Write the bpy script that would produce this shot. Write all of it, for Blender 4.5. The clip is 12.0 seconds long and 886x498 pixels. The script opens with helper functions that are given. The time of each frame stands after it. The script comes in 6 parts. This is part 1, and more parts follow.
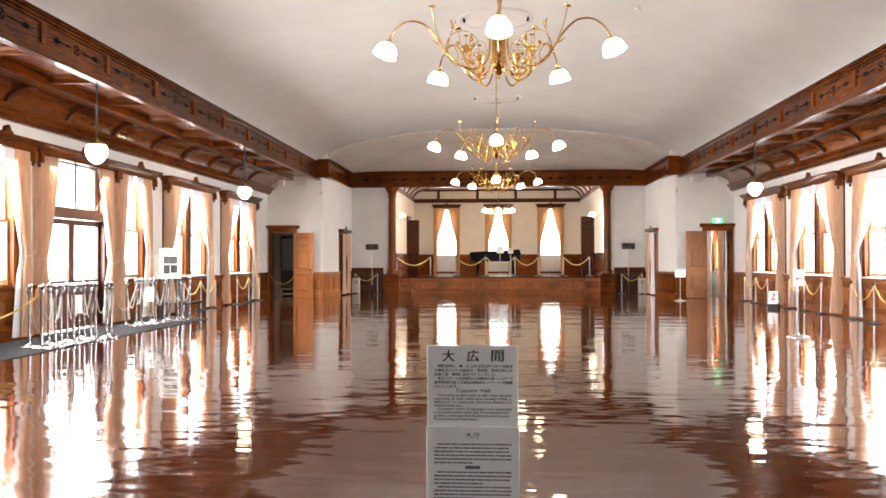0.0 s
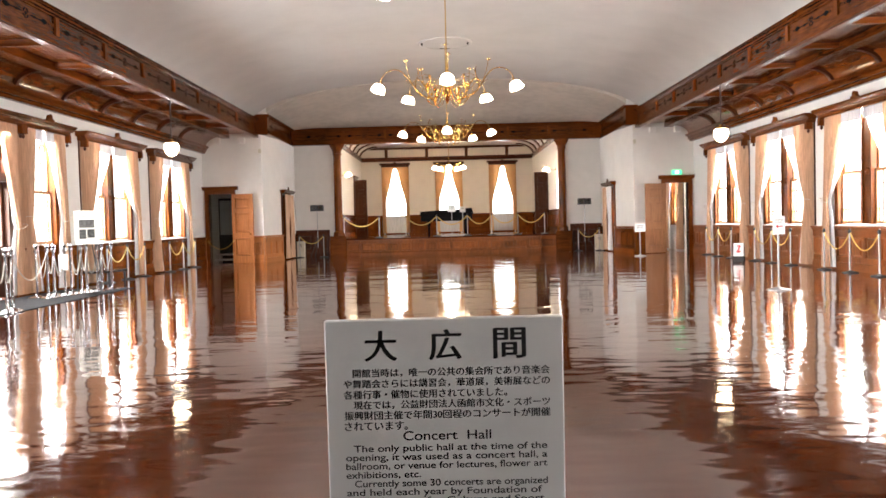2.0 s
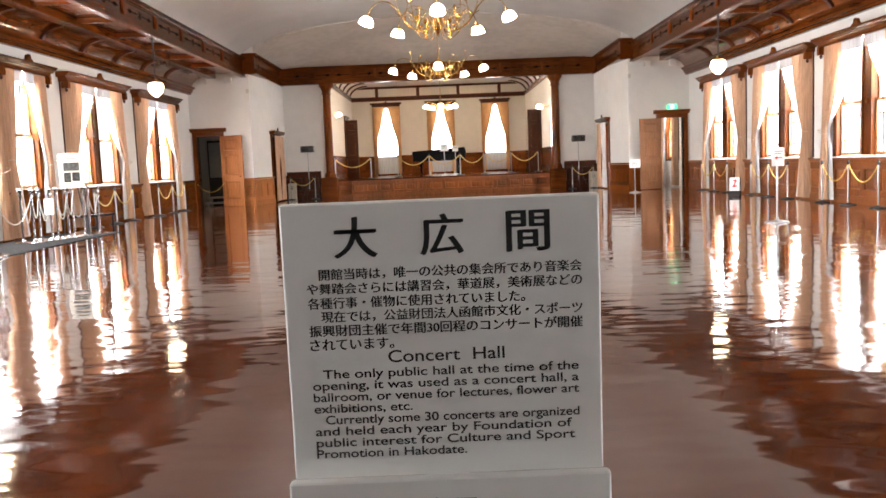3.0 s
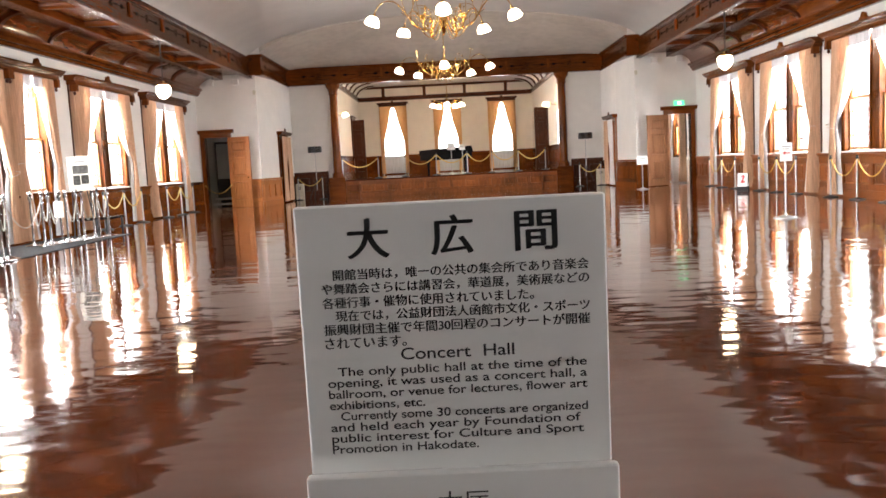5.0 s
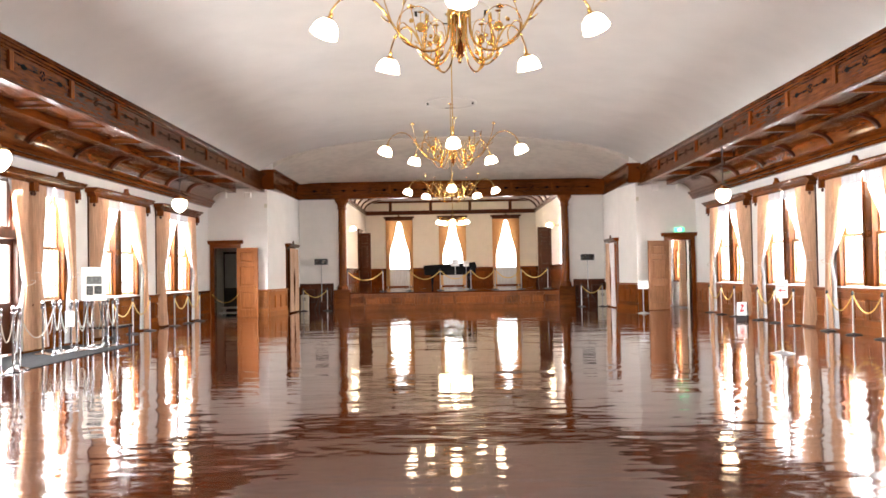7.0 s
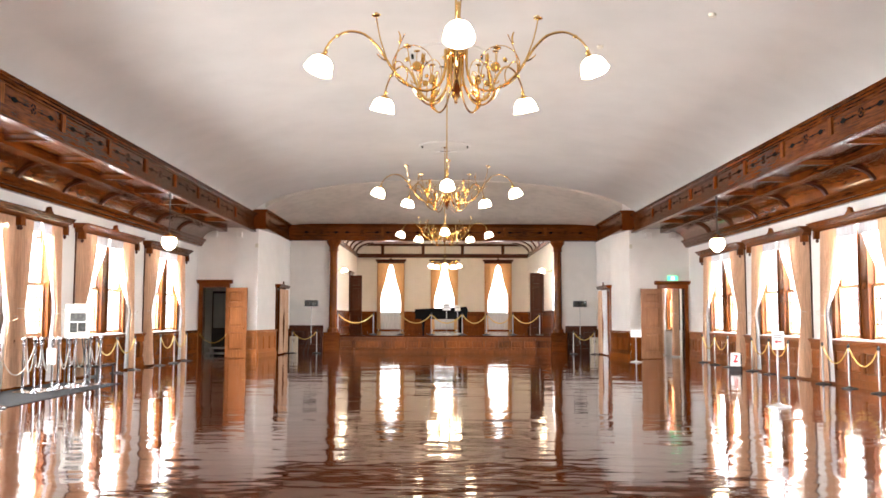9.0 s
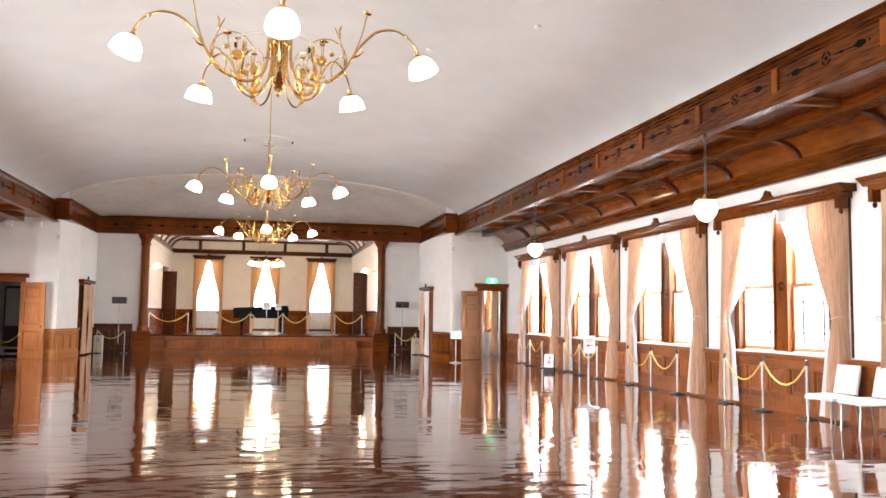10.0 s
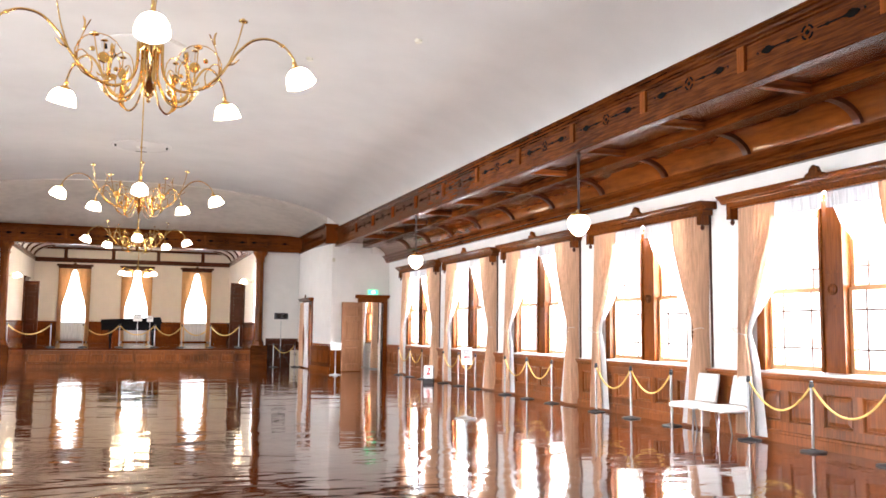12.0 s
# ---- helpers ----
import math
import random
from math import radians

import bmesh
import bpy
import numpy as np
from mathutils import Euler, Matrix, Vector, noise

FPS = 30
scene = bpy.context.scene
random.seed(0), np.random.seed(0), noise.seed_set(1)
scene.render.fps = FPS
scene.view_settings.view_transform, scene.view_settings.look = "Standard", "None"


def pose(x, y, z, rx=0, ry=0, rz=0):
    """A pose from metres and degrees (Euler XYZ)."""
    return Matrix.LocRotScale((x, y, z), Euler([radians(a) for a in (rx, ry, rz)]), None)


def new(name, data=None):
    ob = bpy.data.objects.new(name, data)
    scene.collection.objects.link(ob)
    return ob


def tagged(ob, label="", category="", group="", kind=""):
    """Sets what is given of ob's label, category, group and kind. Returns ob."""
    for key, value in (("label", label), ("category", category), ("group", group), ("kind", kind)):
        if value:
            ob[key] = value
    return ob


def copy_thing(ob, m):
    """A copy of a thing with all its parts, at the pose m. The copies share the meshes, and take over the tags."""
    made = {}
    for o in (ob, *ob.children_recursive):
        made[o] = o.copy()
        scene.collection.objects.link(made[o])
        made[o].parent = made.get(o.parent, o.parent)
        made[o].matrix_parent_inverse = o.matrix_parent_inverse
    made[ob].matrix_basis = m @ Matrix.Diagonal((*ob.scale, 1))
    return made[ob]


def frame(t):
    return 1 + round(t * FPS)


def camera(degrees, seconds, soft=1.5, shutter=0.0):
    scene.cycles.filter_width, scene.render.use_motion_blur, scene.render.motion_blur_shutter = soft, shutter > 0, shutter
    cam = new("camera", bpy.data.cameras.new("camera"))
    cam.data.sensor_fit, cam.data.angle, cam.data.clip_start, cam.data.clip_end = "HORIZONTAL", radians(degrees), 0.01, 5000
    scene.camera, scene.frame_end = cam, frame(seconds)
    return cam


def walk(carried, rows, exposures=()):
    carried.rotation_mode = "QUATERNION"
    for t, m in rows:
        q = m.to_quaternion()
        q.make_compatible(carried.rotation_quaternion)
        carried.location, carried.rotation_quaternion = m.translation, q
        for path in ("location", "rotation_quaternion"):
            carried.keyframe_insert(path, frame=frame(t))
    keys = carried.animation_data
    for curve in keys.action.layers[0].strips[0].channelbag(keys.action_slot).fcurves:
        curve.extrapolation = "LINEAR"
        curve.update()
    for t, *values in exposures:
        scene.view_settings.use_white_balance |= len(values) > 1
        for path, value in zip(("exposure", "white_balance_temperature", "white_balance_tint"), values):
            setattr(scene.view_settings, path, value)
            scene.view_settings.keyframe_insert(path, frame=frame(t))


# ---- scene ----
cam = camera(55.6, 12.0, soft=1.6)
ROWS = [
    (0.0, 0.003, -0.130, 1.372, 3.66, 0.74, 0.12),
    (0.5, -0.035, 0.387, 1.344, 0.55, -0.62, 1.62),
    (1.0, -0.032, 0.733, 1.299, 1.49, -0.83, 2.63),
    (1.5, -0.013, 1.096, 1.273, 3.84, -1.52, 0.60),
    (2.0, -0.062, 1.410, 1.226, 0.27, -1.81, 1.45),
    (2.5, -0.072, 1.588, 1.156, -1.47, -4.87, 1.01),
    (3.0, -0.067, 1.647, 1.148, -0.24, -5.80, 2.31),
    (5.0, -0.069, 1.628, 1.151, 0.24, -5.86, 2.93),
    (5.5, -0.069, 1.625, 1.154, 0.07, -5.83, 3.08),
    (6.0, -0.072, 1.611, 1.256, -0.58, -3.61, 3.92),
    (6.5, -0.082, 1.400, 1.425, -1.14, -0.18, 1.13),
    (7.0, -0.101, 1.297, 1.414, 0.44, 1.59, 1.00),
    (9.0, -0.102, 1.510, 1.413, -0.16, 4.59, -0.16),
    (9.5, -0.098, 1.701, 1.452, -3.99, 4.40, -0.49),
    (10.0, -0.054, 1.766, 1.476, -12.155, 4.59, -0.76),
    (10.5, -0.030, 1.752, 1.482, -17.563, 5.005, -0.36),
    (11.0, -0.022, 1.730, 1.496, -20.22, 5.325, -0.39),
    (11.5, -0.012, 1.729, 1.505, -21.80, 5.17, -0.24),
    (12.0, -0.010, 1.750, 1.500, -20.174, 5.405, -0.57),
]
walk(cam, [(t, pose(x, y, z, 90 + pitch, roll, yaw)) for t, x, y, z, yaw, pitch, roll in ROWS],
     exposures=[(0.0, 0.28, 6550, 10), (1.5, 0.26, 6550, 10), (2.5, 0.14, 6600, 10), (5.5, 0.12, 6550, 10), (6.5, 0.32, 6500, 10), (7.2, 0.36, 6500, 10),
                (9.0, 0.36, 6450, 10), (10.0, 0.38, 6250, 10), (12.0, 0.40, 6150, 10)])

# ---- plan, in metres ----
WX = 8.4                 # inner faces of the side walls
Y0, YB, YS, YE = -2.0, 30.2, 35.0, 46.2   # south wall, end blocks, stage arch, stage back wall
BX, RB, RY, ENT = 6.10, 0.25, 1.9, 6.08    # inner sides of the end blocks, their splayed corners, the beam over them
EX, EZ0, EZ1 = 6.43, 4.28, 4.90   # entablature: inner face, bottom, top
EAST = [1.64, 10.15, 14.27, 18.35, 22.45, 26.6]          # centres of the paired windows
WEST_PAIR = [22.25, 26.7, 8.9, 4.7]
SIDE_ROOM = 32.4            # a window in each room behind the end blocks
WEST_NARROW = [13.4, 18.7]
WEST_DOOR = 16.1
SZ = 0.67                # stage floor
CX = 0.09                # the stage lies a little off the hall's axis
STAGE_WINDOWS = (-2.75, CX, 2.94)
LAMP_Y = (5.4, 13.4, 21.6)
CHANDELIERS = ((9.0, 3.565), (16.3, 3.54), (24.4, 3.60))     # place along the hall, level of the shades
DIV = 2.0                # spacing of the ribs and frieze panels

# ---- light ----
world = bpy.data.worlds.new("sky")
scene.world = world
world.use_nodes = True
wt = world.node_tree
sky = wt.nodes.new("ShaderNodeTexSky")
sky.sky_type, sky.sun_disc, sky.sun_elevation, sky.sun_rotation = "NISHITA", False, radians(48), radians(110)
wt.links.new(sky.outputs[0], wt.nodes["Background"].inputs[0])
wt.nodes["Background"].inputs[1].default_value = 0.12


def window_light(name, place, turn, wide, high, watts):
    lamp = bpy.data.lights.new(name, "AREA")
    lamp.shape, lamp.size, lamp.size_y, lamp.energy = "RECTANGLE", wide, high, watts
    lamp.color = (0.975, 0.985, 1.0)
    ob = new(name, lamp)
    ob.matrix_world = Matrix.Translation(place) @ turn.to_4x4()
    return ob


TURN_W = Euler((radians(67), 0, radians(90))).to_matrix()    # shines towards -x
TURN_E = Euler((radians(67), 0, radians(-90))).to_matrix()   # shines towards +x
TURN_S = Euler((radians(80), 0, 0)).to_matrix()
DAY = 125.0   # watts a square metre of window
for c in EAST:
    window_light("daylight", (WX + 0.42, c, 2.2), TURN_W, 2.5, 2.4, DAY * 7.2)
for c in WEST_PAIR:
    window_light("daylight", (-WX - 0.42, c, 2.2), TURN_E, 2.5, 2.4, DAY * 8.8)
for c in WEST_NARROW:
    window_light("daylight", (-WX - 0.42, c, 2.2), TURN_E, 1.2, 2.4, DAY * 4.2)
window_light("daylight", (-WX - 0.42, WEST_DOOR, 1.75), TURN_E, 2.4, 3.2, DAY * 7.4)
for c in STAGE_WINDOWS:
    window_light("daylight", (c, YE + 0.6, 2.6), TURN_S, 1.7, 3.4, DAY * 7.0)
for s, turn in ((-1, TURN_E), (1, TURN_W)):
    if s > 0:
        window_light("daylight", (s * (WX + 0.62), SIDE_ROOM, 2.25), turn, 1.4, 2.9, DAY * 4.1)
    # added stage light through made-up side openings hidden behind the columns
    window_light("daylight", (s * 5.4, 36.0, 2.6), turn, 1.2, 2.8, DAY * 4.0)


# the five shades of the stage chandelier burn as one warm lamp under its middle
def lamp_light(name, place, watts, size):
    lamp = bpy.data.lights.new(name, "POINT")
    lamp.energy, lamp.color, lamp.shadow_soft_size = watts, (1.0, 0.70, 0.40), size
    new(name, lamp).location = place


lamp_light("stage_chandelier_light", (CX, 40.0, 3.5), 330.0, 0.15)


# ---- materials ----
def mat(name, base, rough=0.5, metal=0.0, vary=0.25, scale=6.0, stretch=(1, 1, 1), bump=0.0, bump_scale=40.0,
        coat=0.0, spec=0.5, emit=None, power=0.0, fine=0.0):
    m = bpy.data.materials.new(name)
    m.use_nodes = True
    t = m.node_tree
    p = t.nodes["Principled BSDF"]
    p.inputs["Roughness"].default_value = rough
    p.inputs["Metallic"].default_value = metal
    p.inputs["Coat Weight"].default_value = coat
    p.inputs["Coat Roughness"].default_value = 0.08
    p.inputs["Specular IOR Level"].default_value = spec
    co = t.nodes.new("ShaderNodeTexCoord")
    mp = t.nodes.new("ShaderNodeMapping")
    mp.inputs["Scale"].default_value = stretch
    t.links.new(co.outputs["Object"], mp.inputs[0])
    n1 = t.nodes.new("ShaderNodeTexNoise")
    n1.inputs["Scale"].default_value, n1.inputs["Detail"].default_value = scale, 5.0
    t.links.new(mp.outputs[0], n1.inputs["Vector"])
    n2 = t.nodes.new("ShaderNodeTexNoise")
    n2.inputs["Scale"].default_value, n2.inputs["Detail"].default_value = 0.7, 3.0
    t.links.new(co.outputs["Object"], n2.inputs["Vector"])
    add = t.nodes.new("ShaderNodeMath")
    add.operation = "ADD"
    t.links.new(n1.outputs["Fac"], add.inputs[0])
    t.links.new(n2.outputs["Fac"], add.inputs[1])
    info = t.nodes.new("ShaderNodeObjectInfo")
    ma = t.nodes.new("ShaderNodeMath")
    ma.operation = "MULTIPLY_ADD"
    ma.inputs[1].default_value = 0.35
    t.links.new(info.outputs["Random"], ma.inputs[0])
    t.links.new(add.outputs[0], ma.inputs[2])
    ramp = t.nodes.new("ShaderNodeValToRGB")
    e = ramp.color_ramp.elements
    e[0].position, e[1].position = 0.55, 1.0
    lo, hi = 1 - vary, 1 + vary
    e[0].color = (*[min(1, c * lo) for c in base], 1)
    e[1].color = (*[min(1, c * hi) for c in base], 1)
    half = t.nodes.new("ShaderNodeMath")
    half.operation = "MULTIPLY"
    half.inputs[1].default_value = 0.68
    t.links.new(ma.outputs[0], half.inputs[0])
    t.links.new(half.outputs[0], ramp.inputs[0])
    t.links.new(ramp.outputs[0], p.inputs["Base Color"])
    if bump:
        n3 = t.nodes.new("ShaderNodeTexNoise")
        n3.inputs["Scale"].default_value, n3.inputs["Detail"].default_value = bump_scale, 4.0
        t.links.new(mp.outputs[0], n3.inputs["Vector"])
        b = t.nodes.new("ShaderNodeBump")
        b.inputs["Strength"].default_value, b.inputs["Distance"].default_value = 0.6, bump
        t.links.new(n3.outputs["Fac"], b.inputs["Height"])
        t.links.new(b.outputs[0], p.inputs["Normal"])
    if emit:
        p.inputs["Emission Color"].default_value = (*emit, 1)
        p.inputs["Emission Strength"].default_value = power
    return m


# wall white, slightly warmed to carry light bounced off the floor
M_PLASTER = mat("plaster", (0.80, 0.772, 0.735), 0.75, vary=0.04, scale=3.0, bump=0.004, bump_scale=9.0, spec=0.2)
# same white plaster, darkened and warmed for the vault's weaker floor-bounced light
M_CEILING = mat("shade_toned_plaster", (0.54, 0.512, 0.482), 0.8, vary=0.06, scale=1.1, bump=0.0003, bump_scale=6.0, spec=0.2)
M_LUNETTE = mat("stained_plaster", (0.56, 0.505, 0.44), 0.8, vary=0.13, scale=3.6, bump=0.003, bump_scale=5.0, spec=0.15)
M_WOOD_Y = mat("varnished_wood_along_y", (0.112, 0.0275, 0.0040), 0.2, vary=0.6, scale=5.0, stretch=(7, 0.5, 7), bump=0.002, bump_scale=14.0, coat=0.0, spec=0.16)
M_WOOD_X = mat("varnished_wood_along_x", (0.140, 0.035, 0.0052), 0.24, vary=0.6, scale=5.0, stretch=(0.5, 7, 7), bump=0.002, bump_scale=14.0, coat=0.0, spec=0.14)
M_WOOD_Z = mat("varnished_wood_upright", (0.148, 0.0375, 0.0055), 0.26, vary=0.6, scale=5.0, stretch=(7, 7, 0.5), bump=0.002, bump_scale=14.0, coat=0.0, spec=0.14)
M_WOOD_DARK = mat("dark_varnished_wood", (0.066, 0.0165, 0.0046), 0.36, vary=0.45, scale=5.0, stretch=(4, 4, 1), bump=0.002, bump_scale=14.0, coat=0.05, spec=0.3)
M_DOOR = mat("pale_door_wood", (0.40, 0.150, 0.048), 0.4, vary=0.35, scale=5.0, stretch=(8, 8, 0.5), bump=0.002, bump_scale=14.0, coat=0.0, spec=0.14)
M_TAN = mat("worn_tan_door_wood", (0.36, 0.165, 0.078), 0.45, vary=0.3, scale=5.0, stretch=(8, 8, 0.5), bump=0.002, bump_scale=14.0, spec=0.2)
M_DADO = mat("dado_wood", (0.235, 0.068, 0.014), 0.36, vary=0.55, scale=5.0, stretch=(7, 7, 0.5), bump=0.002, bump_scale=14.0, spec=0.4)
M_PIANO_CLOTH = mat("black_felt_cover", (0.008, 0.008, 0.009), 0.9, vary=0.2, spec=0.1)
M_COVE = mat("cove_wood", (0.150, 0.039, 0.006), 0.2, vary=0.5, scale=4.0, stretch=(3, 0.6, 3), bump=0.002, bump_scale=10.0, coat=0.35, spec=0.4)
M_SASH = mat("honey_sash_wood", (0.42, 0.20, 0.075), 0.4, vary=0.3, scale=5.0, stretch=(6, 6, 0.6), coat=0.2)
M_BRASS = mat("polished_brass", (0.80, 0.52, 0.18), 0.22, metal=1.0, vary=0.15, scale=12.0)
M_STEEL = mat("brushed_steel", (0.46, 0.46, 0.47), 0.28, metal=1.0, vary=0.1, scale=20.0)
M_CHROME = mat("bright_chrome", (0.50, 0.50, 0.51), 0.14, metal=1.0, vary=0.06, scale=20.0)
M_BLACKIRON = mat("black_iron", (0.025, 0.025, 0.027), 0.45, vary=0.3, scale=20.0)
M_BLACK = mat("black_lacquer", (0.010, 0.010, 0.011), 0.2, vary=0.2, coat=0.2)
M_VENT = mat("dark_slot", (0.004, 0.0035, 0.003), 0.9, vary=0.2, spec=0.05)
M_ROPE = mat("yellow_cord", (0.70, 0.47, 0.13), 0.7, vary=0.2, scale=60.0, bump=0.004, bump_scale=120.0)
M_CREAM = mat("cream_strap", (0.50, 0.46, 0.39), 0.7, vary=0.12, scale=40.0)
M_GREYBOARD = mat("greyed_mount_board", (0.44, 0.415, 0.37), 0.8, vary=0.1, spec=0.1)
M_WHITE = mat("white_board", (0.82, 0.82, 0.81), 0.45, vary=0.03)
M_PAPER = mat("sign_paper", (0.71, 0.71, 0.695), 0.5, vary=0.03, scale=3.0)
M_INK = mat("black_ink", (0.015, 0.015, 0.016), 0.6, vary=0.1)
M_GREYBAR = mat("grey_print", (0.12, 0.12, 0.125), 0.6, vary=0.2)
M_RED = mat("red_print", (0.62, 0.05, 0.06), 0.5, vary=0.1)
M_VINYL = mat("white_vinyl", (0.80, 0.80, 0.79), 0.4, vary=0.05, bump=0.001, bump_scale=60)
M_GREEN = mat("exit_sign_green", (0.05, 0.55, 0.22), 0.4, vary=0.05, emit=(0.10, 0.85, 0.38), power=1.6)
M_GREENW = mat("exit_sign_white", (0.8, 0.9, 0.85), 0.4, vary=0.05, emit=(0.85, 1.0, 0.9), power=1.8)
M_SHADE = mat("milk_glass", (0.9, 0.86, 0.78), 0.3, vary=0.03, emit=(1.0, 0.80, 0.52), power=22.0)
M_CARPET = mat("grey_mat", (0.030, 0.029, 0.030), 0.9, vary=0.15, scale=60.0, bump=0.004, bump_scale=200.0, spec=0.1)
M_PHOTO = mat("photo_print", (0.045, 0.043, 0.040), 0.8, vary=0.95, scale=16.0, spec=0.1)
M_GREYWALL = mat("corridor_paint", (0.42, 0.44, 0.45), 0.7, vary=0.08)
M_BEIGE = mat("beige_cabinet", (0.62, 0.58, 0.47), 0.5, vary=0.08)
M_SILVERCLOTH = mat("cream_tieback", (0.70, 0.60, 0.50), 0.8, vary=0.15, scale=25)


def glass():
    m = bpy.data.materials.new("window_glass")
    m.use_nodes = True
    t = m.node_tree
    t.nodes.remove(t.nodes["Principled BSDF"])
    mix, tr, gl = t.nodes.new("ShaderNodeMixShader"), t.nodes.new("ShaderNodeBsdfTransparent"), t.nodes.new("ShaderNodeBsdfGlossy")
    gl.inputs["Roughness"].default_value = 0.02
    tr.inputs[0].default_value = (0.97, 0.98, 0.975, 1)
    mix.inputs[0].default_value = 0.06
    t.links.new(tr.outputs[0], mix.inputs[1])
    t.links.new(gl.outputs[0], mix.inputs[2])
    t.links.new(mix.outputs[0], t.nodes["Material Output"].inputs[0])
    return m


def sheer():
    m = bpy.data.materials.new("white_sheer_cloth")
    m.use_nodes = True
    t = m.node_tree
    t.nodes.remove(t.nodes["Principled BSDF"])
    mix, mix2 = t.nodes.new("ShaderNodeMixShader"), t.nodes.new("ShaderNodeMixShader")
    tr, df, tl = t.nodes.new("ShaderNodeBsdfTransparent"), t.nodes.new("ShaderNodeBsdfDiffuse"), t.nodes.new("ShaderNodeBsdfTranslucent")
    df.inputs[0].default_value = tl.inputs[0].default_value = (0.92, 0.92, 0.93, 1)
    wv = t.nodes.new("ShaderNodeTexNoise")
    wv.inputs["Scale"].default_value = 25.0
    mul = t.nodes.new("ShaderNodeMath")
    mul.operation, mul.inputs[1].default_value = "MULTIPLY", 0.16
    t.links.new(wv.outputs["Fac"], mul.inputs[0])
    t.links.new(mul.outputs[0], mix2.inputs[0])
    mix.inputs[0].default_value = 0.28
    t.links.new(df.outputs[0], mix.inputs[1])
    t.links.new(tl.outputs[0], mix.inputs[2])
    t.links.new(mix.outputs[0], mix2.inputs[1])
    t.links.new(tr.outputs[0], mix2.inputs[2])
    t.links.new(mix2.outputs[0], t.nodes["Material Output"].inputs[0])
    return m


def cloth(name, base, through_colour, thin=0.18):
    m = bpy.data.materials.new(name)
    m.use_nodes = True
    t = m.node_tree
    p = t.nodes["Principled BSDF"]
    p.inputs["Roughness"].default_value, p.inputs["Specular IOR Level"].default_value = 0.85, 0.1
    p.inputs["Sheen Weight"].default_value = 0.2
    co, n1, n2 = t.nodes.new("ShaderNodeTexCoord"), t.nodes.new("ShaderNodeTexNoise"), t.nodes.new("ShaderNodeTexNoise")
    n1.inputs["Scale"].default_value, n2.inputs["Scale"].default_value = 12.0, 160.0
    n1.inputs["Detail"].default_value = 6.0
    mp = t.nodes.new("ShaderNodeMapping")
    mp.inputs["Scale"].default_value = (3.2, 3.2, 0.22)
    t.links.new(co.outputs["Object"], mp.inputs[0])
    ramp = t.nodes.new("ShaderNodeValToRGB")
    e = ramp.color_ramp.elements
    e[0].position, e[1].position = 0.35, 0.68
    e[0].color, e[1].color = (*[c * 0.80 for c in base], 1), (*[min(1, c * 1.10) for c in base], 1)
    t.links.new(mp.outputs[0], n1.inputs["Vector"])
    t.links.new(co.outputs["Object"], n2.inputs["Vector"])
    t.links.new(n1.outputs["Fac"], ramp.inputs[0])
    t.links.new(ramp.outputs[0], p.inputs["Base Color"])
    b = t.nodes.new("ShaderNodeBump")
    b.inputs["Distance"].default_value = 0.002
    t.links.new(n2.outputs["Fac"], b.inputs["Height"])
    t.links.new(b.outputs[0], p.inputs["Normal"])
    mix, tl = t.nodes.new("ShaderNodeMixShader"), t.nodes.new("ShaderNodeBsdfTranslucent")
    tl.inputs[0].default_value = (*through_colour, 1)
    mix.inputs[0].default_value = thin
    t.links.new(p.outputs[0], mix.inputs[1])
    t.links.new(tl.outputs[0], mix.inputs[2])
    t.links.new(mix.outputs[0], t.nodes["Material Output"].inputs[0])
    return m


